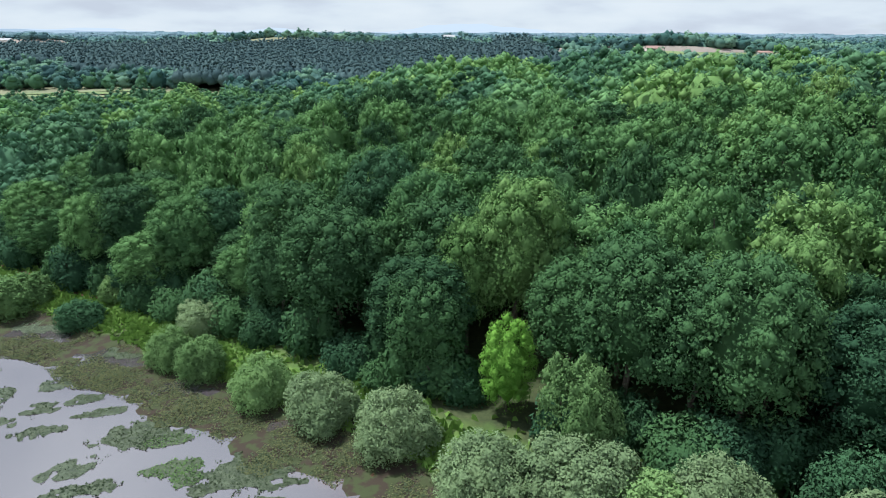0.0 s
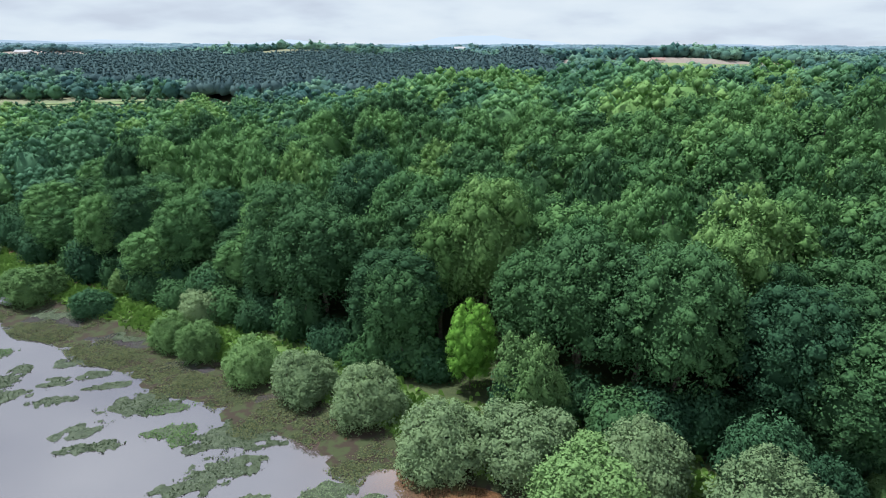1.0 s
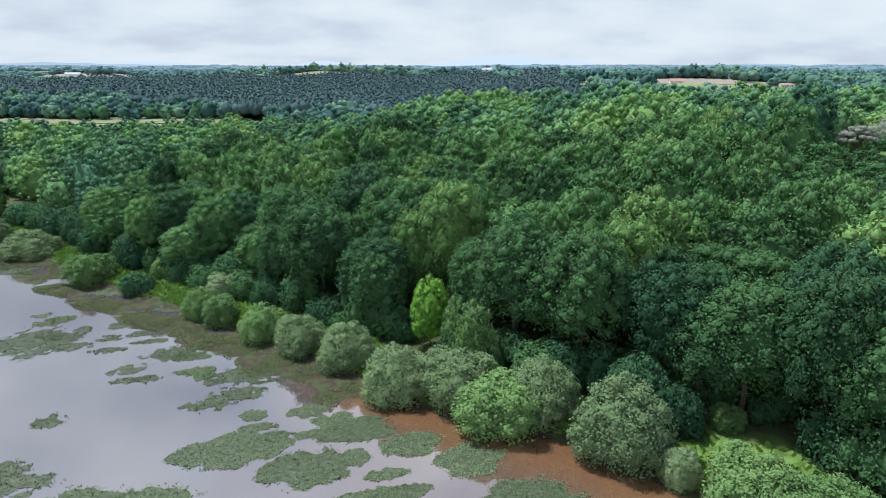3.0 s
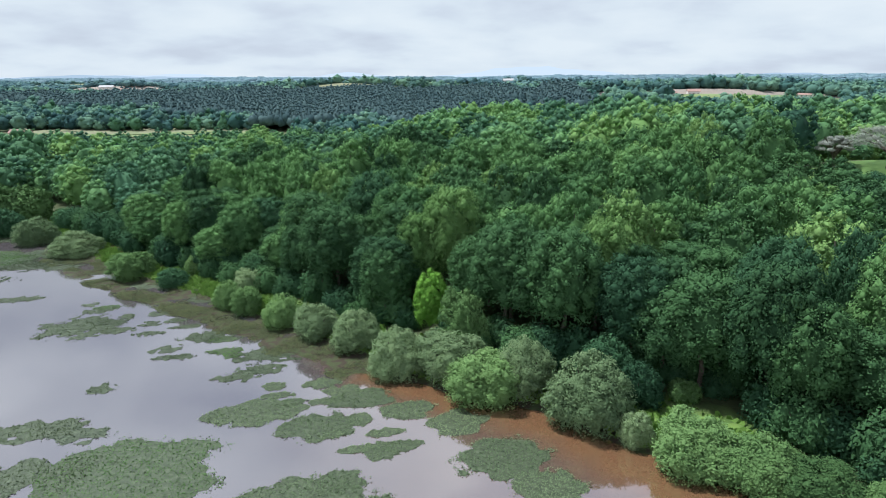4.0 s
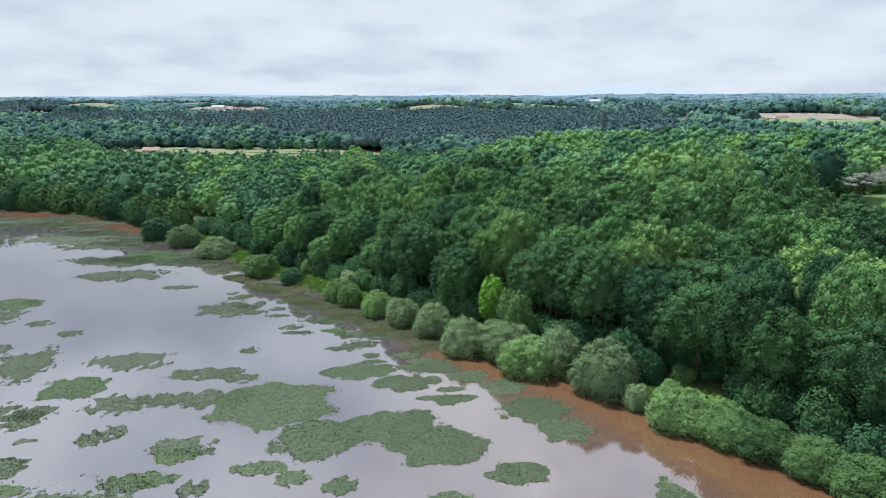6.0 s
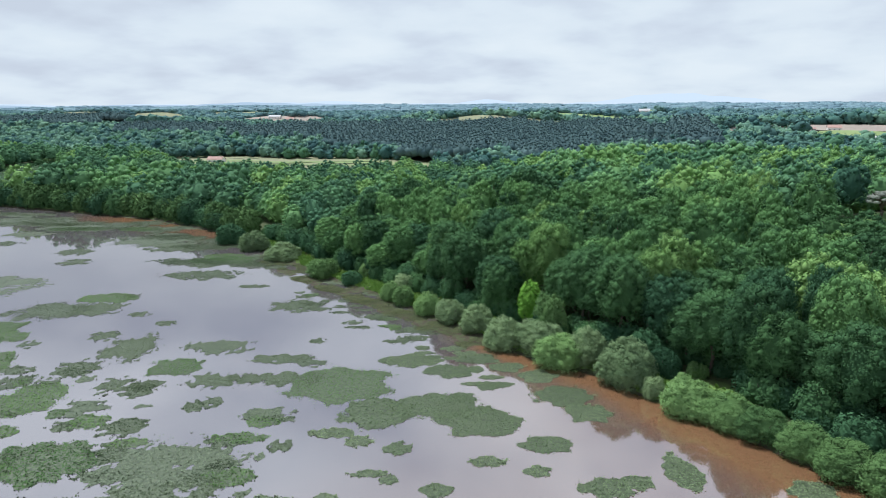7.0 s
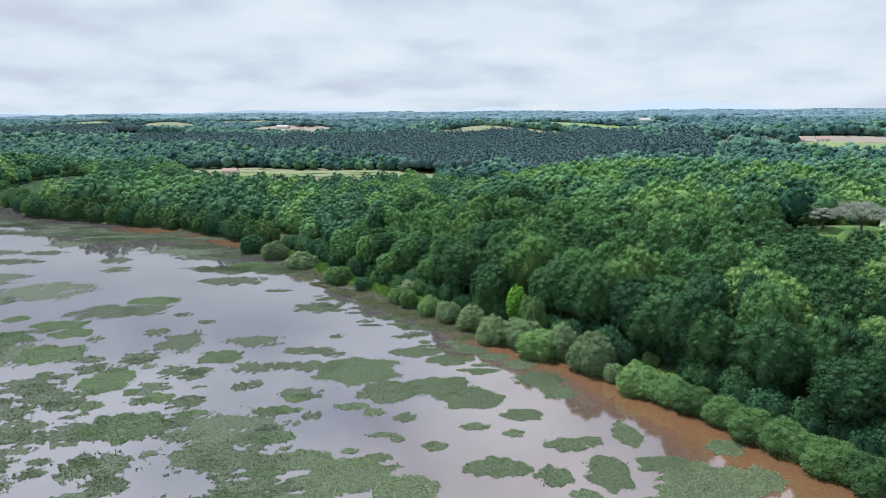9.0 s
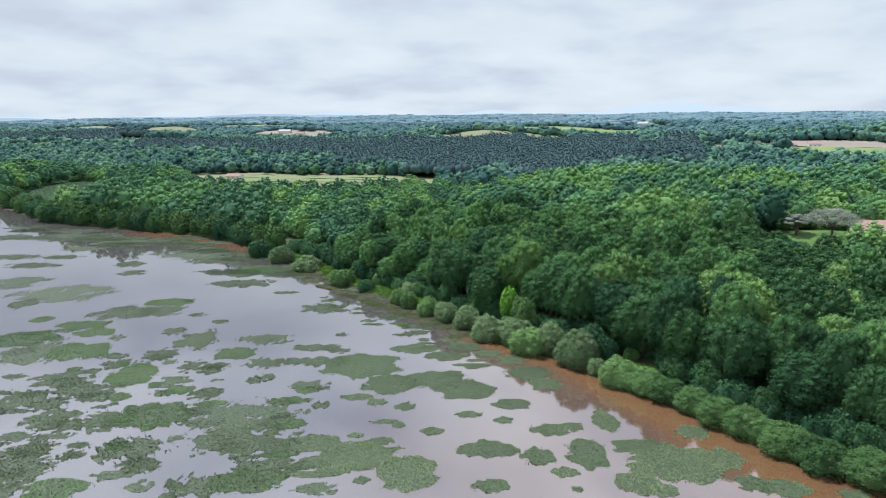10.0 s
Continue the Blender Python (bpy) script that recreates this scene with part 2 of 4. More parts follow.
# ---- mesh helpers ----
def mesh_of(name, verts, faces, mats, slots=None, smooth=False, normals=None):
    """A mesh from arrays; all faces have the same number of corners."""
    verts, faces = np.asarray(verts, np.float32), np.asarray(faces, np.int32)
    me = bpy.data.meshes.new(name)
    n, k = faces.shape
    me.vertices.add(len(verts))
    me.vertices.foreach_set("co", verts.ravel())
    me.loops.add(n * k)
    me.loops.foreach_set("vertex_index", faces.ravel())
    me.polygons.add(n)
    me.polygons.foreach_set("loop_start", np.arange(0, n * k, k, dtype=np.int32))
    if slots is not None:
        me.polygons.foreach_set("material_index", np.asarray(slots, np.int32))
    for m in mats:
        me.materials.append(m)
    me.polygons.foreach_set("use_smooth", np.full(n, smooth))
    me.update(calc_edges=True)
    if normals is not None:
        me.normals_split_custom_set_from_vertices(np.asarray(normals, np.float32))
    return me


def finish(bm, name, mat):
    me = bpy.data.meshes.new(name)
    bmesh.ops.recalc_face_normals(bm, faces=bm.faces)
    bm.to_mesh(me)
    bm.free()
    me.materials.append(mat)
    return me


def part(name, me, parent, label=""):
    ob = new(name, me)
    ob.parent = parent
    return tagged(ob, label) if label else ob


def box(bm, x0, y0, z0, x1, y1, z1):
    made = bmesh.ops.create_cube(bm, size=1)["verts"]
    bmesh.ops.scale(bm, vec=(x1 - x0, y1 - y0, z1 - z0), verts=made)
    bmesh.ops.translate(bm, vec=((x0 + x1) / 2, (y0 + y1) / 2, (z0 + z1) / 2), verts=made)
    return made


def tube(bm, points, radii, sides=7):
    """A tapered limb along the points."""
    rings = []
    for n, (p, r) in enumerate(zip(points, radii)):
        a, b = Vector(points[max(0, n - 1)]), Vector(points[min(len(points) - 1, n + 1)])
        turn = (b - a).to_track_quat("Z", "X").to_matrix()
        rings.append([bm.verts.new(Vector(p) + turn @ Vector((r * math.cos(6.2832 * k / sides), r * math.sin(6.2832 * k / sides), 0))) for k in range(sides)])
    for low, high in zip(rings, rings[1:]):
        for k in range(sides):
            bm.faces.new((low[k], low[(k + 1) % sides], high[(k + 1) % sides], high[k]))


PHI = (1 + 5 ** 0.5) / 2
ICO_V = np.array([(-1, PHI, 0), (1, PHI, 0), (-1, -PHI, 0), (1, -PHI, 0), (0, -1, PHI), (0, 1, PHI), (0, -1, -PHI), (0, 1, -PHI), (PHI, 0, -1), (PHI, 0, 1), (-PHI, 0, -1), (-PHI, 0, 1)]) / np.hypot(1, PHI)
ICO_F = np.array([0, 11, 5, 0, 5, 1, 0, 1, 7, 0, 7, 10, 0, 10, 11, 1, 5, 9, 5, 11, 4, 11, 10, 2, 10, 7, 6, 7, 1, 8, 3, 9, 4, 3, 4, 2, 3, 2, 6, 3, 6, 8, 3, 8, 9, 4, 9, 5, 2, 4, 11, 6, 2, 10, 8, 6, 7, 9, 8, 1]).reshape(-1, 3)


OCT_V = np.array([(1, 0, 0), (-1, 0, 0), (0, 1, 0), (0, -1, 0), (0, 0, 1), (0, 0, -1)], float)
OCT_F = np.array([(0, 2, 4), (2, 1, 4), (1, 3, 4), (3, 0, 4), (2, 0, 5), (1, 2, 5), (3, 1, 5), (0, 3, 5)])


def foliage(lobes, count, size, rng, core=0.84, fill=None, long=1.0, droop=0.0, lift=0.5, shell=(0.86, 1.1), loose=0.30):
    """Leaf clumps over a set of lobes (x, y, z, r, squash): corner points, triangles and the soft normals of the crown."""
    lobes = np.asarray(lobes, float)
    weight = lobes[:, 3] ** 2
    pick = rng.choice(len(lobes), count * 3, p=weight / weight.sum())
    way = rng.normal(size=(count * 3, 3))
    way /= np.linalg.norm(way, axis=1)[:, None]
    spot = lobes[pick, :3] + way * lobes[pick, 3:4] * rng.uniform(*shell, (count * 3, 1)) * np.c_[np.ones(count * 3), np.ones(count * 3), lobes[pick, 4]]
    far = np.linalg.norm((spot[:, None] - lobes[None, :, :3]) / np.stack([np.ones(len(lobes)), np.ones(len(lobes)), lobes[:, 4]], 1), axis=2) / lobes[:, 3]
    far[np.arange(len(spot)), pick] = 9
    keep = np.flatnonzero((far.min(1) > min(0.82, shell[0])) & (way[:, 2] > -0.75))[:count]
    spot, way = spot[keep], way[keep]
    n = len(spot)
    face = way * 0.85 + (0, 0, lift) + rng.normal(size=(n, 3)) * loose
    face /= np.linalg.norm(face, axis=1)[:, None]
    side = np.cross(face, rng.normal(size=(n, 3)))
    side /= np.linalg.norm(side, axis=1)[:, None]
    other = np.cross(face, side)
    s = size * rng.uniform(0.55, 1.25, (n, 1))
    tips = np.stack([spot - side * s * long - other * s * 0.5 - face * s * 0.2, spot + side * s * long * 0.85 - other * s * 0.6, spot + other * s * rng.uniform(0.6, 1.3, (n, 1)) - face * s * 0.15], 1)
    tips[:, :, 2] -= droop * rng.uniform(0, 1, (n, 1))
    soft = way * 0.62 + (0, 0, 0.1) + face * 0.6
    norms = [np.repeat(soft / np.linalg.norm(soft, axis=1)[:, None], 3, axis=0)]
    if fill:
        lobes = np.concatenate([lobes, [fill]])
    verts = [tips.reshape(-1, 3)]
    faces = [np.arange(3 * n).reshape(-1, 3)]
    base = 3 * n
    if core:
        for x, y, z, r, q in lobes:
            shape, sides = (ICO_V, ICO_F) if r > 0.5 * lobes[:, 3].max() else (OCT_V, OCT_F)
            v = shape * r * core * rng.uniform(0.9, 1.08, (len(shape), 1))
            verts.append(v * (1, 1, q) + (x, y, z))
            norms.append(shape)
            faces.append(sides + base)
            base += len(shape)
    return np.concatenate(verts), np.concatenate(faces), np.concatenate(norms)


def clean(faces):
    """Splits four-cornered faces into triangles and leaves out the empty ones."""
    a, b = faces[:, [0, 1, 2]], faces[:, [0, 2, 3]]
    return np.concatenate([a, b[b[:, 1] != b[:, 2]]])


def crown_lobes(rng, height, radius, count, bottom=0.22, lobe=(0.20, 0.34), flat=1.0):
    """A spreading crown: a solid heart under a dome of many knobbly lobes, some of them standing out."""
    mid = height * (0.5 + bottom / 2)
    deep = height * (1 - bottom) / 2
    out = [(0, 0, mid - deep * 0.08, radius * 0.90, deep / radius * 0.93)]
    lean = rng.uniform(-0.12, 0.12, 2)
    for k in range(count):
        u = (k + 0.5) / count
        z = 1 - 1.62 * u
        a = k * 2.39996 + rng.uniform(-0.5, 0.5)
        w = math.sqrt(max(0.0, 1 - z * z)) ** 0.8
        r = radius * rng.uniform(*lobe)
        reach = radius * rng.uniform(0.90, 1.08)
        push = rng.uniform(0.90, 1.06)
        out.append(((math.cos(a) * w + lean[0] * z) * (reach - r * 0.7), (math.sin(a) * w + lean[1] * z) * (reach - r * 0.7), mid + z * (deep * push * flat - r * 0.6), r, rng.uniform(0.72, 0.95)))
    return out


def dome_lobes(rng, height, radius, count):
    """A broad bush that is leafy down to the ground."""
    out = []
    domes = [(0, 0, 0.80, 0.96)]
    for k in range(4):
        a = k * 1.5708 + rng.uniform(-0.5, 0.5)
        wide = rng.uniform(0.44, 0.60)
        domes.append((math.cos(a) * (1.02 - wide), math.sin(a) * (1.02 - wide), wide, rng.uniform(0.62, 1.02)))
    for cx, cy, wide, high in domes:
        rad, top = radius * wide, height * high
        out.append((cx * radius, cy * radius, top * 0.36, rad * 0.86, top * 0.58 / rad))
        for k in range(count // 5):
            u = (k + 0.5) / (count // 5)
            r = radius * rng.uniform(0.09, 0.20)
            z = 1 - 1.25 * u
            a = k * 2.39996 + rng.uniform(-0.6, 0.6)
            w = math.sqrt(max(0.0, 1 - z * z))
            reach = rad * rng.uniform(0.92, 1.10) - r * 0.7
            out.append((cx * radius + math.cos(a) * w * reach, cy * radius + math.sin(a) * w * reach, max(r * 0.5, top * 0.36 + z * (top * 0.64 * rng.uniform(0.94, 1.06) - r * 0.6)), r, rng.uniform(0.75, 1.0)))
    return out


def trunk_mesh(rng, height, girth, limbs=5):
    bm = bmesh.new()
    lean = [(rng.uniform(-0.3, 0.3) * k, rng.uniform(-0.3, 0.3) * k, height * k / 4 - 0.3) for k in range(5)]
    tube(bm, lean, [girth, girth * 0.8, girth * 0.65, girth * 0.45, girth * 0.2], 8)
    for k in range(limbs):
        a, start = k * 2.4 + rng.uniform(0, 1), Vector(lean[2]).lerp(Vector(lean[3]), k / limbs)
        tip = start + Vector((math.cos(a) * height * 0.22, math.sin(a) * height * 0.22, height * 0.2))
        tube(bm, [start, start.lerp(tip, 0.5) + Vector((0, 0, height * 0.03)), tip], [girth * 0.45, girth * 0.3, girth * 0.1], 5)
    return finish(bm, "trunk", BARK)


# ---- the lie of the land ----
SHORE_X = [-2500, -900, -560, -440, -325, -245, -205, -143, -100, -72, -55, -36, -19, -5, 3, 14, 27, 37, 46, 54, 64, 75, 86, 100, 160, 400, 2500]
SHORE_Y = [900, 420, 285, 231, 176, 170, 168, 148, 120, 100, 91, 80, 69.5, 62, 54, 48.5, 44.5, 37, 31, 26, 18, 11, 4, -6, -50, -230, -1600]


# far fields on slopes that face the lake: centre, half width, half depth, rise of the slope behind, kind
FAR_FIELDS = [(240, 716, 125, 24, 9, "p"), (262, 664, 100, 22, 8, "m"), (-215, 880, 105, 48, 14, "d"), (-190, 1190, 190, 80, 13, "m"), (-720, 1090, 110, 50, 13, "p"), (-1500, 1250, 150, 60, 16, "d"),
              (-940, 672, 80, 16, 7, "d"), (-770, 790, 130, 22, 9, "p"), (-1195, 1262, 70, 40, 11, "d"), (-1300, 1720, 180, 70, 14, "d"), (330, 1000, 120, 40, 9, "m"), (0, 1500, 50, 30, 14, "m")]
POND = (-455, 314, 92, 34)


def ramp(v, a, b):
    u = np.clip((v - a) / (b - a), 0, 1)
    return u * u * (3 - 2 * u)


def inland(x, y):
    """Metres from the shore, positive on land."""
    return (y - np.interp(x, SHORE_X, SHORE_Y)) * 0.78


def land(x, y):
    """The height of the ground."""
    x, y = np.asarray(x, float), np.asarray(y, float)
    s = inland(x, y)
    bank = np.where(s < 0, -0.12 + np.maximum(s, -30) * 0.05, 0.9 * ramp(s, 0, 3.5) + 0.05)
    hill = ramp(s, 10, 120) * (2 + 13 * ramp(x, -60, 30)) * (1 - 0.55 * ramp(y, 230, 420))
    swell = 1.2 * np.sin(x * 0.05 + 1) * np.sin(y * 0.043) * ramp(s, 20, 60)
    up = 17 * ramp(y, 470, 800) + 5 * ramp(y, 800, 1500) + 15 * ramp(y, 1700, 3600) + 8 * ramp(y, 3600, 4700)
    roll = ramp(y, 520, 900) * (3 * np.sin(x * 0.006 + y * 0.003) + 3 * np.sin(x * 0.011 - y * 0.004 + 2))
    for cx, cy, a, b, rise, _ in FAR_FIELDS:
        up = up + rise * np.exp(-(((x - cx) / (1.3 * a)) ** 2) - ((y - cy - 0.9 * b) / b) ** 2)
    up = up + 10.5 * np.exp(-(((x - 112) / 42) ** 2) - ((y - 126) / 28) ** 2)
    along, across = (x - POND[0]) * -0.77 + (y - POND[1]) * 0.64, (x - POND[0]) * 0.64 + (y - POND[1]) * 0.77
    dip = ramp(-np.hypot(along / POND[2], across / POND[3]), -1.6, -0.9)
    return (bank + hill + swell + up + roll) * (1 - dip) + 0.3 * dip


def spread(edges):
    return np.concatenate([np.arange(a, b, d) for a, b, d in edges] + [[edges[-1][1]]])


def sheet(name, xs, ys, height, mats):
    gx, gy = np.meshgrid(xs, ys)
    verts = np.stack([gx, gy, height(gx, gy)], -1).reshape(-1, 3)
    nx, ny = len(xs), len(ys)
    k = (np.arange(ny - 1)[:, None] * nx + np.arange(nx - 1)).ravel()
    return mesh_of(name, verts, np.stack([k, k + 1, k + 1 + nx, k + nx], 1), mats, smooth=True), verts


def shallow(x, y):
    """The ground with the mud flats that lie just awash before the bank."""
    z = land(x, y)
    s = inland(x, y)
    flat = ramp(-np.asarray(x, float), -8, 6) * (1 - ramp(-np.asarray(x, float), 98, 122)) * (s < 1) * ramp(s, -15, -6)
    bumps = 0.10 * np.sin(x * 0.31 + 0.6 * y) + 0.09 * np.sin(y * 0.47 - 0.2 * x + 1) + 0.07 * np.sin(x * 0.83 + y * 0.71)
    return z + flat * (0.17 + bumps - np.minimum(s, 0) * 0.05)


xs = spread([(-5000, -1000, 200), (-1000, -400, 20), (-400, -160, 5), (-160, 120, 2.2), (120, 400, 6), (400, 1000, 20), (1000, 5000, 200)])
ys = spread([(-3000, -400, 200), (-400, -60, 20), (-60, 190, 2.2), (190, 520, 6), (520, 1200, 14), (1200, 5000, 60)])
me, verts = sheet("ground", xs, ys, shallow, [GROUND])
att = me.attributes.new("shore", "FLOAT", "POINT")
att.data.foreach_set("value", (inland(verts[:, 0], verts[:, 1]) + (-4 * ramp(verts[:, 0], 36, 46) + 9 * ramp(verts[:, 0], 54, 64)) * ramp(inland(verts[:, 0], verts[:, 1]), 3, 8)).astype(np.float32))
tagged(new("ground", me), "muddy bank, grassy edge and forest floor", "ground", kind="structure")

xs = spread([(-4000, -400, 200), (-400, -160, 20), (-160, 120, 4), (120, 400, 20), (400, 1500, 220)])
ys = spread([(-3000, -200, 200), (-200, -60, 20), (-60, 190, 4), (190, 330, 10)])
me, verts = sheet("water", xs, ys, lambda x, y: 0 * x, [WATER])
att = me.attributes.new("silt", "FLOAT", "POINT")
reach = 9 + 15 * ramp(verts[:, 0], 15, 65)
muddy = ramp(inland(verts[:, 0], verts[:, 1]), -reach, -0.2 * reach) * ramp(verts[:, 0], -22, 0)
muddy = np.maximum(muddy, 0.42 * ramp(inland(verts[:, 0], verts[:, 1]), -120, -25) * ramp(verts[:, 0], -35, 35))
muddy = np.maximum(muddy, ramp(inland(verts[:, 0], verts[:, 1]), -22, -5) * 0.7 * ramp(-verts[:, 0], 120, 150) * ramp(verts[:, 0], -260, -220))
att.data.foreach_set("value", muddy.astype(np.float32))
tagged(new("water", me), "still brown lake water mirroring the clouds", "lake", kind="structure")

# ---- shore shrubs ----
def make_bush(name, seed, leaf, leaf_size, count, label, category="bush", lobes=90):
    """A rounded shrub, 10 m wide and 8 m high before scaling, with its stems."""
    rng = np.random.default_rng(seed)
    root = new(name)
    bm = bmesh.new()
    for k in range(5):
        a = k * 1.3 + rng.uniform(0, 0.6)
        tube(bm, [(0.3 * math.cos(a), 0.3 * math.sin(a), -0.6), (1.2 * math.cos(a), 1.2 * math.sin(a), 2.2), (2.6 * math.cos(a), 2.6 * math.sin(a), 5)], [0.22, 0.16, 0.06], 5)
    part("stem", finish(bm, "stem", BARK), root)
    v, f, nrm = foliage(dome_lobes(rng, 8, 5, lobes), count, leaf_size, rng, core=0.84, long=1.4, lift=0.45, shell=(0.80, 1.36), loose=0.5)
    part("crown", mesh_of("crown", v, f, [leaf], smooth=True, normals=nrm), root)
    return tagged(root, label, category, "shrubs along the shore")


def set_at(proto, x, y, z, turn, sx, sy, sz, used):
    """Puts the prototype itself the first time and copies of it afterwards."""
    ob = proto if proto not in used else copy_thing(proto, Matrix.Identity(4))
    used.add(proto)
    ob.location, ob.rotation_euler, ob.scale = (x, y, z), (0, 0, turn), (sx, sy, sz)
    return ob


USED = set()
SHRUBS = {
    "w": [make_bush("willow_bush", 10 + k, WILLOW_LEAF, 0.12, 15000, "rounded grey-green willow bush on the lake bank") for k in range(3)],
    "g": [make_bush("sallow_bush", 20 + k, WILLOW_GREEN, 0.13, 13500, "leafy fresh-green sallow bush at the water's edge") for k in range(2)],
    "h": [make_bush("hedge_bush", 26 + k, HEDGE_LEAF, 0.13, 11000, "dense green hedge bush along the water's edge") for k in range(2)],
    "t": [make_bush("alder_bush", 30, TEAL_LEAF, 0.17, 7500, "dark bluish-green alder bush on the bank")],
}
UNDERWOOD = [make_bush("hazel_bush", 34, TEAL_LEAF, 0.26, 1900, "shade-grown dark green hazel bush under the trees", lobes=20), make_bush("hazel_bush", 35, OAK_DARK_SHADED, 0.26, 1900, "shade-grown dark green hazel bush under the trees", lobes=20), make_bush("thicket_bush", 36, HEDGE_LEAF, 0.32, 1700, "grey-green thicket bush on the wooded point")]
SHRUBS_WEST = [
    (-131, 134, 13.5, 11, "t"), (-114, 126, 13, 10, "w"), (-94, 115, 14, 8.5, "w"), (-86, 123, 6, 6, "t"), (-67.5, 98, 11.4, 7.8, "g"), (-53.8, 92, 7.5, 5.6, "t"),
    (-53, 100, 4.8, 5, "g"), (-35.5, 80.7, 6.8, 7.2, "g"), (-30.2, 77.8, 7, 6.8, "g"), (-20.7, 72, 8, 7.8, "g"), (-13, 67.8, 9.2, 7.5, "w"), (-4, 63, 9.8, 8.4, "w"),
    (-34, 89, 8, 6.4, "w"), (3, 74, 5.5, 5.5, "t"), (4.6, 54.6, 10.6, 9, "w"),
]
SHRUBS_EAST = [
    (13.4, 53.4, 11.4, 8.6, "w"), (18.7, 48, 12.2, 8.6, "g"), (24.5, 50, 10, 9.5, "w"), (14.8, 60.5, 8.8, 12.0, "g"), (33.3, 42.6, 12.6, 10, "w"), (47.4, 48, 4.8, 4.2, "g"),
    (38.9, 37.4, 5, 5.0, "w"), (44.8, 33.2, 11, 7.4, "g"), (51.8, 30.2, 10, 7.0, "g"), (57, 26.6, 9, 6.6, "h"), (62.5, 22.5, 9, 6.8, "g"), (67.5, 18.2, 9.8, 7.2, "h"),
    (73, 14, 9.8, 7.4, "h"), (78.8, 9.6, 10.2, 7.8, "h"), (85, 5, 10.6, 7.8, "h"), (92, 2.5, 10.6, 7.4, "h"), (99, -4, 10.6, 7.8, "h"),
]
SHRUBS_BACK = [(85.5, 26, 5, 4.8, "g"), (91, 21.5, 8.4, 5.8, "t"), (36.8, 50.3, 9, 11, "t"), (28, 57, 9, 8.5, "t"), (41, 47, 7, 8, "t"), (60, 42, 8, 7, "t"), (72, 33, 10, 9, "t")]
rng = np.random.default_rng(4)
for k, (x, y, wide, high, kind) in enumerate(SHRUBS_WEST + SHRUBS_EAST + SHRUBS_BACK):
    proto = SHRUBS[kind][k % len(SHRUBS[kind])]
    tall = (x, y) in ((33.3, 42.6), (14.8, 60.5))
    wide, high = wide * (1.06 if kind == "h" else 0.96), high * (0.96 if tall else 0.78 if kind == "h" else 0.84)
    set_at(proto, x, y, float(land(x, y)) - 0.25, rng.uniform(0, 6.28), wide / 10 * rng.uniform(0.98, 1.06), wide / 10, high / 8, USED)
# shade-grown shrubs under the eaves of the wood
for k in range(112):
    x = -122 + k * 2.05 + rng.uniform(-1.2, 1.2)
    off = rng.uniform(8, 14) + 3 * float(ramp(x, 36, 46)) + 5 * float(ramp(x, 25, 45)) - 9 * float(ramp(x, 54, 66))
    y = float(np.interp(x, SHORE_X, SHORE_Y)) + off / 0.78
    if math.hypot(x - 8.2, y - 67) < 4.5 or math.hypot(x - 36.8, y - 50) < 6:
        continue
    wide = rng.uniform(5, 9)
    proto = UNDERWOOD[int(rng.integers(2))]
    set_at(proto, x, y, float(land(x, y)) - 0.3, rng.uniform(0, 6.28), wide / 10, wide / 10, wide / 10 * rng.uniform(0.9, 1.35), USED)
# shrubs that fringe the far wooded point
for k in range(84):
    x = -466 + k * 4.0 + rng.uniform(-1.5, 1.5)
    y = float(np.interp(x, SHORE_X, SHORE_Y)) + 5 + rng.uniform(-1, 5)
    wide = rng.uniform(9, 16)
    proto = UNDERWOOD[int(rng.choice(3, p=[0.25, 0.15, 0.6]))]
    set_at(proto, x, y, float(land(x, y)) - 0.3, rng.uniform(0, 6.28), wide / 10, wide / 10, wide / 10 * rng.uniform(0.85, 1.25), USED)


# shrubs round the pond behind the point
for k in range(46):
    t = k * 6.2832 / 46
    u, w = (POND[2] + 3) * math.cos(t) * (1 + 0.1 * math.sin(3 * t)), (POND[3] + 5) * math.sin(t)
    x, y = POND[0] - 0.77 * u + 0.64 * w + rng.uniform(-2, 2), POND[1] + 0.64 * u + 0.77 * w + rng.uniform(-2, 2)
    wide = rng.uniform(8, 13)
    set_at(UNDERWOOD[int(rng.integers(3))], x, y, float(land(x, y)) - 0.4, rng.uniform(0, 6.28), wide / 10, wide / 10, wide / 10 * rng.uniform(0.6, 0.9) * (0.6 if w < 0 else 1), USED)


# ---- the wood ----
LAWN = (108, 119, 26, 13)
HOUSES = [(122, 120, 12)]
FIELDS = [(-285, 425, 125, 72), (-385, 450, 90, 42), (-190, 455, 60, 38)]


def open_ground(x, y):
    """Whether no tree stands there."""
    gone = (np.hypot((x - LAWN[0]) / LAWN[2], (y - LAWN[1]) / LAWN[3]) < 1)
    along, across = (x - POND[0]) * -0.77 + (y - POND[1]) * 0.64, (x - POND[0]) * 0.64 + (y - POND[1]) * 0.77
    gone |= np.hypot(along / (POND[2] + 6), across / (POND[3] + 4)) < 1
    gone |= (np.abs(across + 18) < 30) & (along < 0) & (along > -175)
    for hx, hy, r in HOUSES:
        gone |= np.hypot(x - hx, y - hy) < r
    for fx, fy, a, b in FIELDS:
        gone |= np.hypot((x - fx) / a, (y - fy) / b) < 1
    return gone


def scatter(x0, x1, y0, y1, step, rng):
    gx, gy = np.meshgrid(np.arange(x0, x1, step), np.arange(y0, y1, step * 0.88))
    gx = gx + (np.arange(len(gx))[:, None] % 2) * step / 2
    gx, gy = gx + rng.uniform(-0.3, 0.3, gx.shape) * step, gy + rng.uniform(-0.3, 0.3, gy.shape) * step
    return gx.ravel(), gy.ravel()


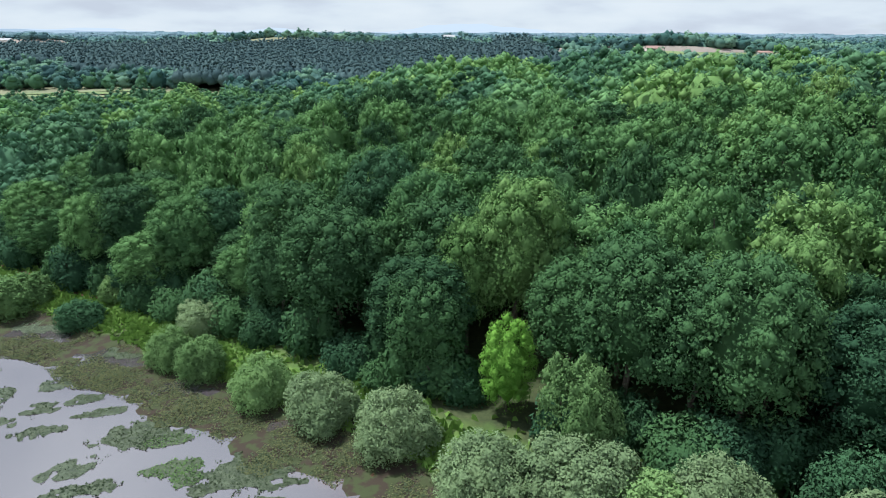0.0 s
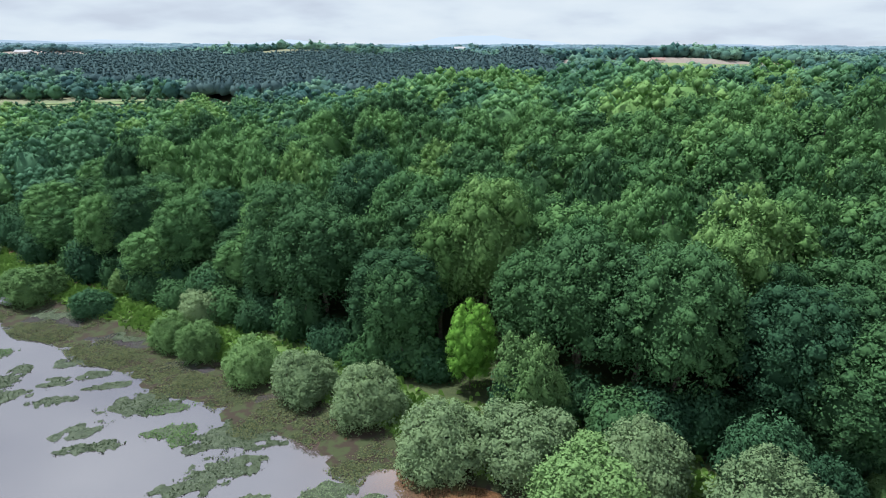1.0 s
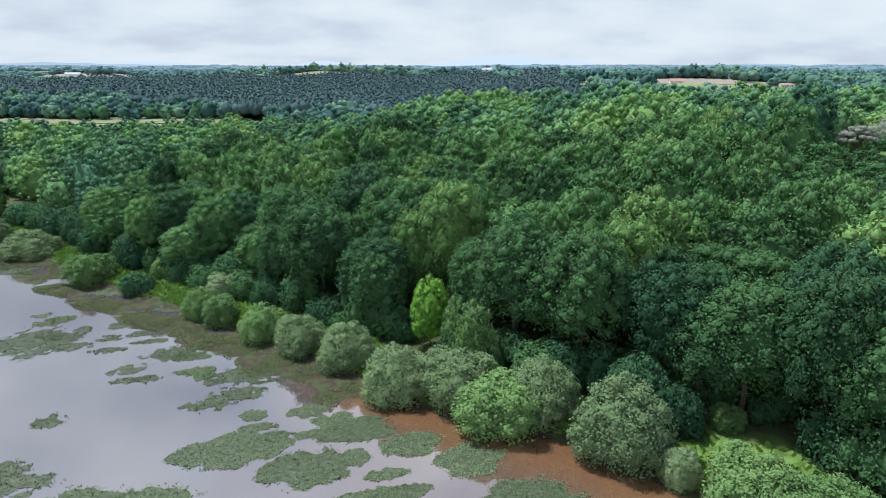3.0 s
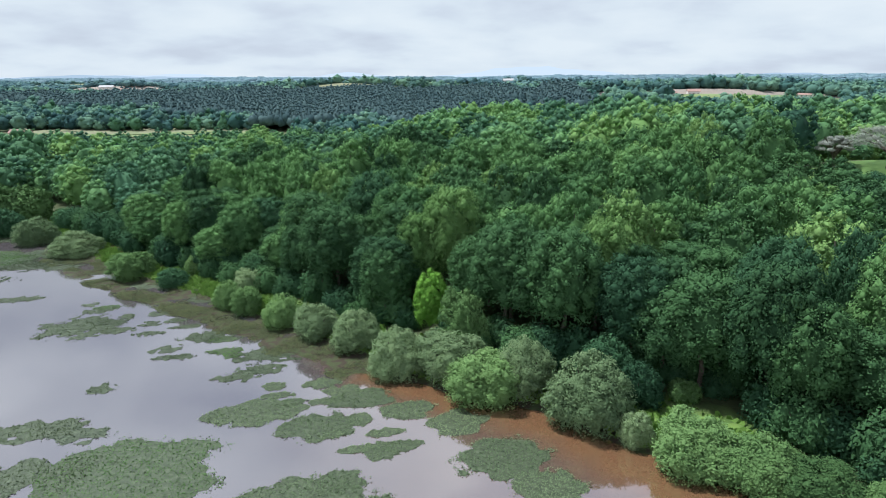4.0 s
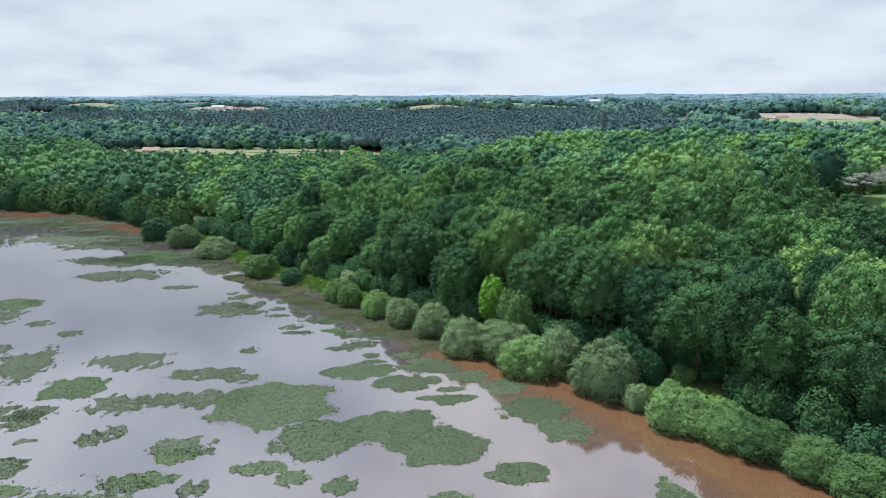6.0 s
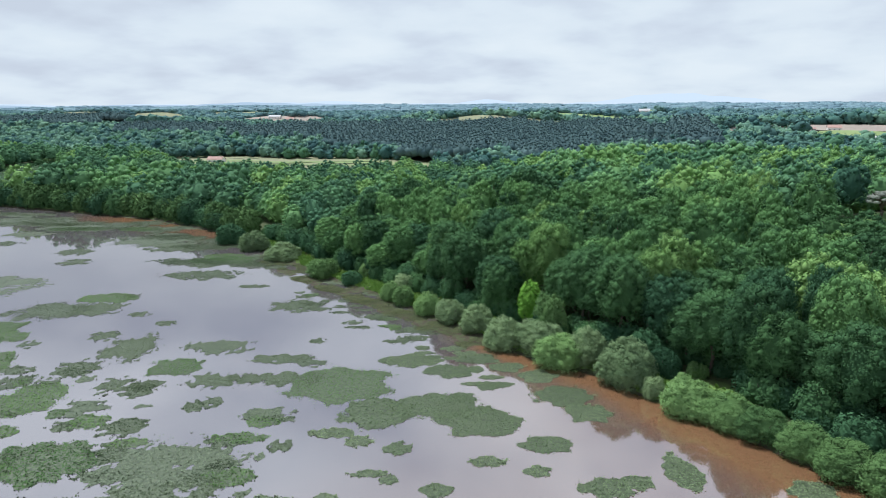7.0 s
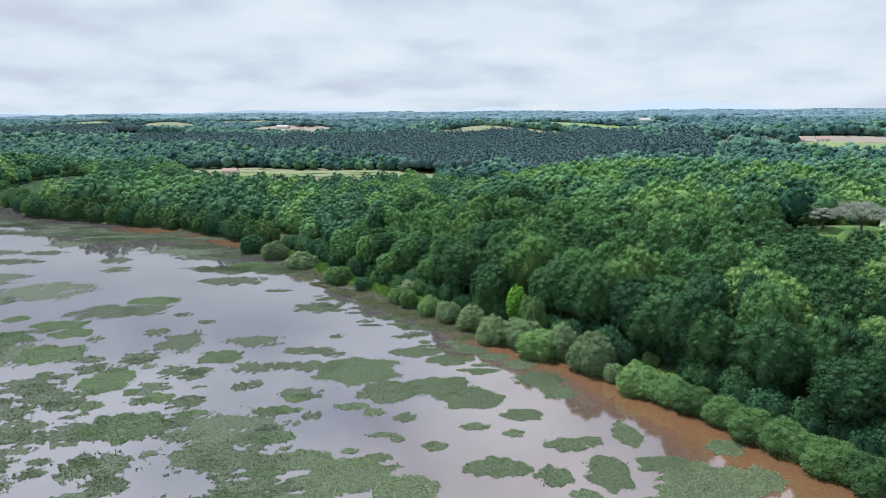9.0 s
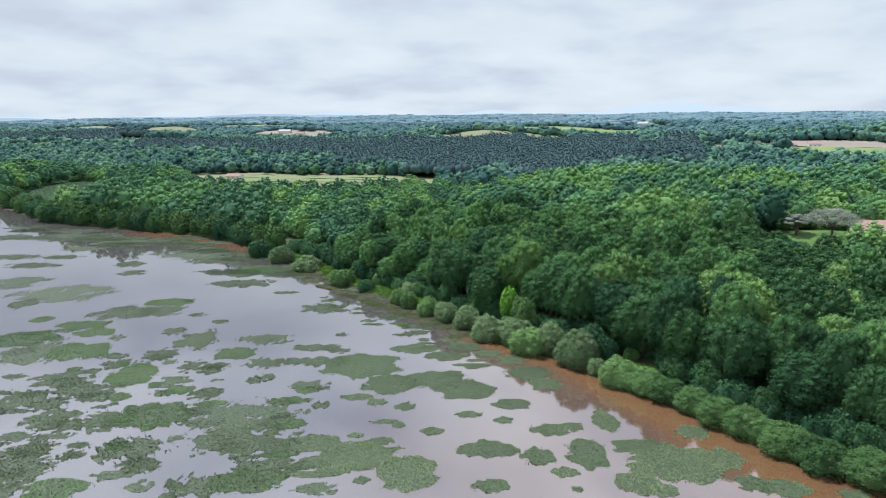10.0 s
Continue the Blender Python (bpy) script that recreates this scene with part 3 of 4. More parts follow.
def make_tree(seed, leaf, label, cards=10500, size=0.175, bottom=0.0):
    """An oak-like tree, 18 m high and 11.5 m wide before scaling."""
    rng = np.random.default_rng(seed)
    root = new("oak_tree")
    part("trunk", trunk_mesh(rng, 15, 0.42), root)
    v, f, nrm = foliage(crown_lobes(rng, 18, 5.75, 84 if cards > 5000 else 56, bottom, (0.13, 0.26)), cards, size, rng, core=0.84, lift=0.3, shell=(0.82, 1.25), loose=0.45)
    part("crown", mesh_of("crown", v, f, [leaf], smooth=True, normals=nrm), root)
    return tagged(root, label, "tree", "trees of the hillside wood")


rng = np.random.default_rng(11)
KINDS = [(OAK_DARK_SHADED, "dark green oak with a broad rounded crown"), (OAK_DARK_SHADED, "dark green oak with a broad rounded crown"), (OAK_MID, "mid-green broadleaved tree in full leaf"), (OAK_MID, "mid-green broadleaved tree in full leaf"), (OAK_LIGHT, "pale yellow-green tree in young leaf"), (TEAL_LEAF, "bluish-green broadleaved tree at the wood's edge")]
EDGE_TREES = [make_tree(40 + k, *kind, bottom=0.2) for k, kind in enumerate(KINDS)]
INNER_TREES = [make_tree(50 + k, *kind, 4200, 0.25, 0.08) for k, kind in enumerate(KINDS)]
PALE = [(38, 74, 9), (30, 77, 8), (8, 82, 5), (77, 46, 6.5), (96, 59, 7), (-66, 90, 6)]
CHANCE = np.array([0.26, 0.22, 0.22, 0.19, 0.06, 0.05])
tx, ty = scatter(-460, 300, -60, 400, 8.0, rng)
ts = inland(tx, ty)
keep = (ts > 11 + 5 * ramp(tx, 25, 45) - 3 * ramp(tx, 54, 68)) & (np.hypot(tx - 8.2, ty - 67.5) > 6.5) & (np.hypot(tx - 15.5, ty - 63) > 7.5) & ~open_ground(tx, ty) & (tx < 0.72 * ty + 100) & (ty - tx * 1.1 > -125)
tx, ty, ts = tx[keep], ty[keep], ts[keep]
near = (tx > -78) & (tx < 118) & (ts < 80)
order = np.argsort(ts + 1000 * ~near)[:300]
chosen = np.zeros(len(tx), bool)
chosen[order] = True
chosen &= near
for x, y, s in zip(tx[chosen], ty[chosen], ts[chosen]):
    chance = CHANCE.copy()
    # dark-leaved kinds prevail along the front and east wall, painting in its shade
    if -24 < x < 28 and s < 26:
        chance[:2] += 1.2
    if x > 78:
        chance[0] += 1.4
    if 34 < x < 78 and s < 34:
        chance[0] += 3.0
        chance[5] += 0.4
    if x < -24:
        chance[2:5] += (0.35, 0.35, 0.08)
    if s > 30 and x < 78:
        chance[2:5] += (0.3, 0.3, 0.08)
    if any(math.hypot(x - px, y - py) < r for px, py, r in PALE):
        chance = np.array([0, 0, 0.3, 0.3, 3.0, 0])
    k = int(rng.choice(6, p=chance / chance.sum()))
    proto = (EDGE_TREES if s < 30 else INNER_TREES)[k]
    high = rng.uniform(0.8, 1.25) * (1.0 if s < 20 else 1.1) * (0.78 if x < -22 and s < 25 else 1)
    high *= 1 - 0.28 * math.exp(-(((x - 95) / 26) ** 2) - ((y - 98) / 16) ** 2)
    wide = rng.uniform(0.74, 1.18)
    set_at(proto, x, y, float(land(x, y)) - 0.2, rng.uniform(0, 6.28), wide, wide * rng.uniform(0.92, 1.08), high, USED)

lime = make_tree(60, LIME_LEAF, "bright lime-green young tree at the wood's edge")
lime.location, lime.scale = (8.2, 69.0, 0.8), (0.52, 0.50, 0.66)
lime.name = "lime_tree"


young = make_tree(61, OAK_LIGHT, "small yellowish-green tree on the bank of the point", 2600, 0.30)
young.location, young.scale = (-172, 174.5, float(land(-172, 174.5)) - 0.2), (0.55, 0.55, 0.62)
young.name = "young_tree"


def woods(name, points, templates, mats, label, category, grow=(0.85, 1.2)):
    """Many trees as one mesh: each takes a template, a turn, a size and one of the materials."""
    rng = np.random.default_rng(len(points))
    all_v, all_f, all_s, all_n, all_t, base = [], [], [], [], [], 0
    for x, y, z, size, slot in points:
        v, f, nrm = templates[int(rng.integers(len(templates)))]
        a = rng.uniform(0, 6.28)
        c, s = math.cos(a) * size, math.sin(a) * size
        k = size * rng.uniform(*grow)
        all_v.append(np.stack([v[:, 0] * c - v[:, 1] * s + x, v[:, 0] * s + v[:, 1] * c + y, v[:, 2] * k + z], 1))
        all_n.append(np.stack([(nrm[:, 0] * c - nrm[:, 1] * s) / size, (nrm[:, 0] * s + nrm[:, 1] * c) / size, nrm[:, 2]], 1))
        all_f.append(f + base)
        all_t.append(np.full(len(v), rng.uniform()))
        all_s.append(np.full(len(f), slot))
        base += len(v)
    me = mesh_of(name, np.concatenate(all_v), np.concatenate(all_f), mats, np.concatenate(all_s), smooth=True, normals=np.concatenate(all_n))
    me.attributes.new("tone", "FLOAT", "POINT").data.foreach_set("value", np.concatenate(all_t).astype(np.float32))
    return tagged(new(name, me), label, category, kind="stuff")


def template(seed, height, radius, lobes, cards, size, bottom=0.1, core=0.86, lobe=(0.24, 0.42)):
    rng = np.random.default_rng(seed)
    return foliage(crown_lobes(rng, height, radius, lobes, bottom, lobe), cards, size, rng, core=core, lift=0.3, shell=(0.84, 1.18), loose=0.4, fill=(0, 0, height * 0.4, radius * 0.9, 0.5))


mid = [template(70 + k, 18, 6.6, 36, 820, 0.36, 0.1, 0.84, (0.15, 0.27)) for k in range(6)]


def low_growth(x, y):
    """Trees stand lower towards the hay field, and below the lawn on the hill."""
    by_field = 1 - 0.34 * ramp(np.asarray(y, float), 190, 330) * ramp(-np.asarray(x, float), 20, 90) * ramp(np.asarray(x, float), -400, -330)
    return by_field * (1 - 0.4 * np.exp(-(((x - 122) / 32) ** 2) - ((y - 145) / 26) ** 2)) * (1 - 0.3 * np.exp(-(((x - 95) / 26) ** 2) - ((y - 98) / 16) ** 2))


def grove(x, y):
    """Which green grows there: patches of like trees some forty metres wide."""
    return 0.5 + 0.22 * np.sin(x * 0.071 + 1.3 * np.sin(y * 0.031)) + 0.2 * np.sin(y * 0.083 + 1.1 * np.sin(x * 0.043) + 2)


def green_of(x, y, rng):
    v = float(grove(x, y)) + rng.normal(0, 0.16) + 0.05 - 0.19 * float(ramp(-x, 150, 185))
    return 0 if v < 0.33 else 3 if v < 0.47 else 1 if v < 0.69 else 2


mx, my = scatter(-150, 330, -60, 230, 10.0, rng)
keep = (inland(mx, my) > 18) & ~open_ground(mx, my) & (mx < 0.72 * my + 100) & (my - mx * 1.1 > -125)
keep &= np.array([not len(tx[chosen]) or np.hypot(tx[chosen] - x, ty[chosen] - y).min() > 7.5 for x, y in zip(mx, my)])
mx, my = mx[keep], my[keep]
distant = [template(80 + k, 18, 7.8, 24, 360, 0.56, 0.05, 0.86, (0.18, 0.30)) for k in range(6)]
ux, uy = scatter(-620, 330, 120, 420, 12.2, rng)
keep = ((ux <= -150) | (uy >= 230)) & (inland(ux, uy) > 13) & ~open_ground(ux, uy) & (ux < 0.72 * uy + 100)
ux, uy = ux[keep], uy[keep]
for px, py, shapes in ((mx, my, mid), (ux, uy, distant)):
    points = [(x, y, float(land(x, y)) - 0.5, rng.uniform(0.72, 1.3) * float(low_growth(x, y)) * (0.9 + 0.1 * float(ramp(x, -110, -20))) * (1 + 0.3 * float(ramp(-x, 165, 190) * ramp(-inland(x, y), -75, -50))), green_of(x, y, rng)) for x, y in zip(px, py)]
    woods("hillside_wood", points, shapes, [WOOD_DARK, WOOD_MID, WOOD_LIGHT, WOOD_TEAL], "dense broadleaved wood of many mixed green crowns", "wood", (0.82, 1.1))

# ---- pines and far woods ----
PINES = [(-125, 632, 190, 145), (-400, 660, 90, 60), (-1000, 780, 150, 60), (-640, 690, 130, 36)]


CLEAR = [(x, y - 0.4 * b, a * 1.05, b * 1.35) for x, y, a, b, *_ in FAR_FIELDS]


def inside(x, y, ovals):
    hit = np.zeros(np.shape(x), bool)
    for cx, cy, a, b, *_ in ovals:
        wave = 1 + 0.18 * np.sin(x * 0.05 + cy) + 0.12 * np.sin(y * 0.08 + cx)
        hit |= np.hypot((x - cx) / a, (y - cy) / b) < wave
    return hit


def pine_template(seed):
    """A closely grown pine: a narrow domed crown over a bare trunk."""
    rng = np.random.default_rng(seed)
    return foliage(crown_lobes(rng, 18, 3.1, 5, 0.3, (0.34, 0.48)), 22, 0.55, rng, core=0.94, long=0.8, lift=0.3, shell=(0.85, 1.15), loose=0.2, fill=(0, 0, 9.5, 5.6, 0.85))


px, py = scatter(-1200, 90, 480, 840, 5.8, rng)
keep = inside(px, py, PINES) & ~inside(px, py, CLEAR) & ~open_ground(px, py)
woods("pine_wood", [(x, y, float(land(x, y)) - 1, rng.uniform(1.05, 1.3), 0) for x, y in zip(px[keep], py[keep])], [pine_template(90 + k) for k in range(4)], [PINE_LEAF], "dark bluish-grey pine plantation on the far slope", "pine wood", (0.95, 1.08))

# the farther the band, the more haze its leaf colour holds
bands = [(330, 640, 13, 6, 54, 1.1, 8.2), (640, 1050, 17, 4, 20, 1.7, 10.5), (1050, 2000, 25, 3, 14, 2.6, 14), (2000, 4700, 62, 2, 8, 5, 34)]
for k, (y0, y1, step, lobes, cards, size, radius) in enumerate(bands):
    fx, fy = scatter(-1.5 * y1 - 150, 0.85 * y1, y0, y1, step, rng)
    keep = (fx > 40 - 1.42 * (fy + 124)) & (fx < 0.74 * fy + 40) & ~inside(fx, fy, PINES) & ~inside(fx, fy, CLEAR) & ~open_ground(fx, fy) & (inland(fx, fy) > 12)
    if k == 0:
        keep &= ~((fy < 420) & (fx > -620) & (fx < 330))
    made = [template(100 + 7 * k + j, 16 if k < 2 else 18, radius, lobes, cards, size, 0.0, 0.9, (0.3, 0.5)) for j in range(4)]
    woods("far_wood", [(x, y, float(land(x, y)) - 1.5, rng.uniform(0.75, 1.2), int(rng.choice(3, p=[0.6, 0.25, 0.15]))) for x, y in zip(fx[keep], fy[keep])], made, ([FAR_HAZED, FAR_HAZED_DARK, WOOD_TEAL], [FAR_HAZED, FAR_HAZED_DARK, FAR_HAZED], [FAR_HAZED_BLUE] * 3, [FAR_HAZY] * 3)[k], "far broadleaved woods reaching to the skyline", "wood", (0.85, 1.15) if k < 2 else (0.6, 0.9))


def field(cx, cy, a, b, mat, label, lift=0.5, turn=0.0):
    """A field with rounded corners and an uneven edge, laid over the ground."""
    n = 48
    c, s = math.cos(radians(turn)), math.sin(radians(turn))
    flat = [(0, 0)]
    for r in (0.33, 0.66, 1.0, 1.15):
        for t in np.linspace(0, 6.2832, n, endpoint=False):
            w = r * (1 + 0.06 * math.sin(3 * t + cx) + 0.04 * math.sin(7 * t + cy))
            flat.append((a * w * math.copysign(abs(math.cos(t)) ** 0.6, math.cos(t)), b * w * math.copysign(abs(math.sin(t)) ** 0.6, math.sin(t))))
    v = [(cx + x * c - y * s, cy + x * s + y * c) for x, y in flat]
    v = np.array([(x, y, float(land(x, y)) + lift) for x, y in v])
    f = [(0, 1 + k, 1 + (k + 1) % n, 1 + (k + 1) % n) for k in range(n)]
    for r in range(3):
        f += [(1 + r * n + k, 1 + (r + 1) * n + k, 1 + (r + 1) * n + (k + 1) % n, 1 + r * n + (k + 1) % n) for k in range(n)]
    tagged(new("field", mesh_of("field", v, clean(np.array(f)), [mat], smooth=True)), label, "field", kind="structure")


field(-292, 428, 165, 72, FIELD, "dry straw-coloured hay field beside the woods", 0.5, 12)
for k, off in enumerate((440, 462, 480)):
    field(-290 + 8 * k, off - 12, 135 - 12 * k, 3.5 + 2 * (k % 2), MEADOW, "green strip of uncut grass across the hay field", 0.9, 12)
KINDS_OF_FIELD = {"p": (PLOUGHED, "bare reddish ploughed field"), "d": (FIELD, "pale dry field"), "m": (MEADOW, "light green meadow")}
for k, (cx, cy, a, b, _, kind) in enumerate(FAR_FIELDS):
    field(cx, cy, a, b, *KINDS_OF_FIELD[kind], 0.8, 5 * math.sin(k * 2.1))
field(*LAWN[:2], LAWN[2] * 0.7, LAWN[3] * 0.6, GRASS_FLAT, "mown green lawn beside a house", 0.4)


# ---- floating plants ----
PATCHES_A = [(-198.4, 59.5, 10.8, 9.9), (-165.3, 52.4, 18.9, 12.1), (-166.7, 38.2, 5.3, 6.1), (-178.9, 100.5, 6.5, 5.8), (-164.6, 87, 5.5, 5.1), (-122.1, 41.2, 11, 8), (-116.6, 55.8, 8.4, 4.8), (-111.1, 46.8, 7, 6.5), (-111.7, 59.5, 2.6, 2.4), (-96.3, 46.6, 2.9, 2.1), (-143.6, 26.2, 3.9, 3.2), (-124.8, 26.2, 8.5, 4.6), (-115.1, 21.7, 6.4, 4.3), (-91.7, 30.4, 3.7, 3.5), (-79.2, 26, 6.3, 8.6), (-61.2, 19.9, 6.1, 4.7), (-84.1, 42.9, 2.9, 2.2), (-81.2, 12.8, 5.1, 4.4), (-66.7, 8.2, 3.4, 3.9), (-60.5, 10.2, 4, 2.8), (-131.8, 9.9, 9.7, 7.9), (-117.5, 2.2, 10, 9.6), (-105.9, 7.2, 9.2, 6.8), (-86.8, 3, 4.7, 3.7)]
PATCHES_B = [(-77, -1.8, 6.4, 7.5), (-92.7, -9.8, 7.4, 5.5), (-64.2, -1.6, 4.4, 3.9), (-61.3, -7.9, 2.8, 2.1), (-81.6, -12.8, 8.6, 5), (-70.2, -13.2, 3.1, 2.5), (-91.2, -22, 6.3, 4.9), (-83.2, -21.6, 4.1, 3.9), (-74.9, -27.8, 5.9, 6.4), (-63.9, -24.2, 5.7, 5.2), (-55, -18.2, 9.1, 6.8), (-58.5, -5.2, 3.6, 2.9), (-50.8, -5.1, 4.2, 3.5), (-46.3, -12.6, 3.3, 4), (-34.5, -12.8, 12.2, 8.6), (-27.8, -22, 11.4, 6.2), (-22.9, -12.2, 3.8, 2.7), (-59.8, 33.1, 8.7, 4.2), (-39.2, 44, 2, 1.9), (-59.2, 66.9, 7, 6.2), (-41.1, 31.6, 7.6, 2.8), (-33.6, 31.5, 4.1, 2.1), (-22.2, 23.2, 10.8, 9.2), (-35.5, 21.9, 11, 3.4)]
PATCHES_C = [(-10, 14.5, 6.5, 5.9), (-48.5, 16.8, 6.3, 3.8), (-29.4, 7.2, 5, 2.8), (-28.9, -1.6, 4.8, 1.9), (-12.9, 39.8, 6.6, 3.7), (-3.2, 36.9, 5.6, 3.4), (-18.4, 58.7, 5.5, 3.6), (-32.2, 65.3, 4.8, 3.1), (-67, -38.3, 4.1, 3.5), (-59.4, -34.2, 2, 1.6), (-48, -32, 7.6, 5.3), (-41.4, -36.7, 3.9, 3.4), (-42.4, -25.3, 1.8, 1.2), (-13.6, -18.2, 6.5, 3.8), (-25.6, -38.5, 5.8, 3.9), (-17.8, -33.9, 7, 4), (-16.5, -28.4, 7.2, 3.6), (-1.3, -19.4, 8.5, 4.7), (-4.4, -25.5, 3.3, 2.5), (9.8, -22.5, 5.9, 6.3), (-4.1, -32.4, 4.2, 2), (2.5, -27.2, 1.6, 1.3), (-65.2, -45.2, 8.4, 8.6), (-49.9, -47.5, 5.8, 3.8)]
PATCHES_D = [(-29.6, -39.9, 2.1, 1.2), (0.7, -5, 1.5, 1.4), (8.7, -5.2, 2.7, 1.8), (13.9, 4.8, 3.2, 1.6), (22, 4.5, 2.2, 1.6), (22.2, -8.7, 6.4, 3.6), (26.1, -21.3, 3.6, 2.2), (32.6, -8.3, 3.4, 3.5), (33, 3.5, 4.3, 2.6), (36.9, 6.1, 2.7, 2.1), (43.7, 11.3, 2.9, 5.2), (41.6, -4, 4, 5.8), (51.2, 2, 5.8, 3.1), (58.9, -2.4, 10.4, 6.8), (66.8, 2.1, 4.4, 3.9), (51.8, -11.8, 4.7, 3.7), (56.3, -12.8, 2.6, 2.2), (61.9, 11.8, 3.6, 3.2), (71.6, -5.2, 3.1, 2.6), (77.2, -5.2, 4.6, 3), (88.3, -3.4, 3, 1.6), (0, 20.6, 9.5, 5.4), (8.8, 17.1, 7.7, 5.3), (22, 12.9, 4.6, 2.7)]
PATCHES_E = [(6.6, 32.2, 2.5, 2.2), (3.1, 25.4, 3, 2.3), (15.8, 39.9, 4, 3.3), (22.1, 32.5, 6, 4.5), (27.6, 26.6, 4.3, 3.8), (-6.2, -12.1, 1.8, 1.1), (1, 45.2, 5, 3), (8.4, 42.8, 4, 2.6), (38.4, -12.3, 2.7, 1.8), (41.3, -17.3, 1.1, 0.9), (-262.6, 143, 27.9, 8.9), (-221, 142.2, 22, 10.6), (-163.3, 127.2, 21.3, 9.9), (-132.7, 126.1, 13.7, 6.4), (-112.8, 106.5, 13.8, 5.4), (-115.6, 98.2, 6.1, 3.7), (-104.3, 115.8, 6.4, 4.5), (-56.8, 93.3, 7.8, 3.7), (-41, 85.2, 6.3, 3.3), (-244.6, 95, 11.3, 6.1), (-222.9, 101.8, 9.8, 5.2), (-219.7, 84.2, 12, 5.4), (-297.2, 132.3, 9.9, 8.4), (-229.4, 120.7, 10.5, 5.7)]


def patch_mesh(name, x, y, a, b, rng, leaf):
    """A raft of water plants: a thin mat with a ragged edge and open holes, and leaves that stand on it and thin out round it."""
    fresh = leaf in (PAD_FRESH, PAD_BANK)
    cell = min(0.5, 0.09 * math.sqrt(a * b) + 0.12)
    c, s = math.cos(radians(19)), math.sin(radians(19))
    size_of = math.sqrt(a * b)
    way = rng.uniform(0, 6.2832, 12)
    long = np.r_[rng.uniform(0.55, 1.3, 6) * size_of, rng.uniform(1.1, 3.0, 6)]
    high = np.r_[np.full(6, 0.15), np.full(6, 0.05 if fresh else 0.13)] * (0.7 if fresh else 1)
    phase = rng.uniform(0, 6.2832, 12)

    def cover(u, w):
        f = (0.92 if fresh else 0.82) - (u / a) ** 2 - (w / b) ** 2
        for k in range(12):
            f = f + high[k] * np.sin((u * math.cos(way[k]) + w * math.sin(way[k])) * 6.2832 / long[k] + phase[k])
        return f

    nx, ny = int(1.3 * a / cell) + 2, int(1.3 * b / cell) + 2
    gu, gw = np.meshgrid(np.arange(-nx, nx + 1) * cell, np.arange(-ny, ny + 1) * cell)
    gu, gw = gu + rng.uniform(-0.2, 0.2, gu.shape) * cell, gw + rng.uniform(-0.2, 0.2, gw.shape) * cell
    f = cover(gu, gw)
    # corners near the edge slide onto it
    du, dw = (cover(gu + 0.05, gw) - f) / 0.05, (cover(gu, gw + 0.05) - f) / 0.05
    slope = np.maximum(du ** 2 + dw ** 2, 0.02)
    su, sw = -f * du / slope, -f * dw / slope
    reach = np.hypot(su, sw)
    edge = reach < 0.75 * cell
    gu, gw = np.where(edge, gu + su, gu), np.where(edge, gw + sw, gw)
    inner = (f > 0) | edge
    cols = 2 * nx + 1
    k = (np.arange(2 * ny)[:, None] * cols + np.arange(2 * nx)).ravel()
    quads = np.stack([k, k + 1, k + 1 + cols, k + cols], 1)
    solid = inner.ravel()[quads].all(1) & (f.ravel()[quads].mean(1) > 0)
    quads = quads[solid]
    if not len(quads):
        return None
    used, quads = np.unique(quads, return_inverse=True)
    u, w, deep = gu.ravel()[used], gw.ravel()[used], f.ravel()[used]
    v = np.stack([u * c - w * s, u * s + w * c, 0.012 + 0.05 * np.clip(deep, 0, 0.6) + rng.uniform(0, 0.015, len(u))], 1)
    root = new(name)
    root.location = (x, y, 0)
    part("mat", mesh_of("mat", v, quads.reshape(-1, 4), [PAD_MAT]), root)
    fine = 1.0 if y > 15 else 1.4
    count = int(min(5200, a * b * 3.14 * (30 if y > 15 else 17) * (1 if fresh else 0.7)))
    q = rng.uniform(-1.3, 1.3, (count * 2, 2)) * (a, b)
    q = q[cover(q[:, 0], q[:, 1]) > -0.02 - rng.exponential(0.07, len(q))][:count]
    m = len(q)
    base = np.stack([q[:, 0] * c - q[:, 1] * s, q[:, 0] * s + q[:, 1] * c, rng.uniform(0.02, 0.14, m)], 1)
    face = rng.normal(size=(m, 3)) * 0.45 + (0, 0, 0.9)
    face /= np.linalg.norm(face, axis=1)[:, None]
    side = np.cross(face, rng.normal(size=(m, 3)))
    side /= np.linalg.norm(side, axis=1)[:, None]
    other = np.cross(face, side)
    size = rng.uniform(0.06, 0.15, (m, 1)) * fine
    tips = np.stack([base - side * size - other * size * 0.5, base + side * size - other * size * 0.6, base + other * size], 1).reshape(-1, 3)
    part("foliage", mesh_of("foliage", tips, np.arange(3 * m).reshape(-1, 3), [leaf]), root)
    return tagged(root, {PAD: "ragged dark green raft of floating water plants", PAD_PALE: "pale grey-green raft of floating water plants", PAD_FRESH: "fresh green raft of floating water plants", PAD_BANK: "light green raft of floating water plants near the bank"}[leaf], "water plants", "plant rafts on the lake")


rng = np.random.default_rng(23)
SHORE_RAFTS = []
for k in range(40):
    x = -322 + k * 6.1 + rng.uniform(-3, 3)
    s = rng.uniform(-30, -5)
    far = float(ramp(-x, 80, 110))
    SHORE_RAFTS.append((x, float(np.interp(x, SHORE_X, SHORE_Y)) + s / 0.78, rng.uniform(3.5, 8.5) + 6 * far, rng.uniform(1.6, 3.4) + 3 * far))
for k in range(34):
    x = -64 + k * 2.2 + rng.uniform(-1, 1)
    s = rng.uniform(-19, -9)
    SHORE_RAFTS.append((x, float(np.interp(x, SHORE_X, SHORE_Y)) + s / 0.78, rng.uniform(1.4, 3.6), rng.uniform(0.9, 1.9)))
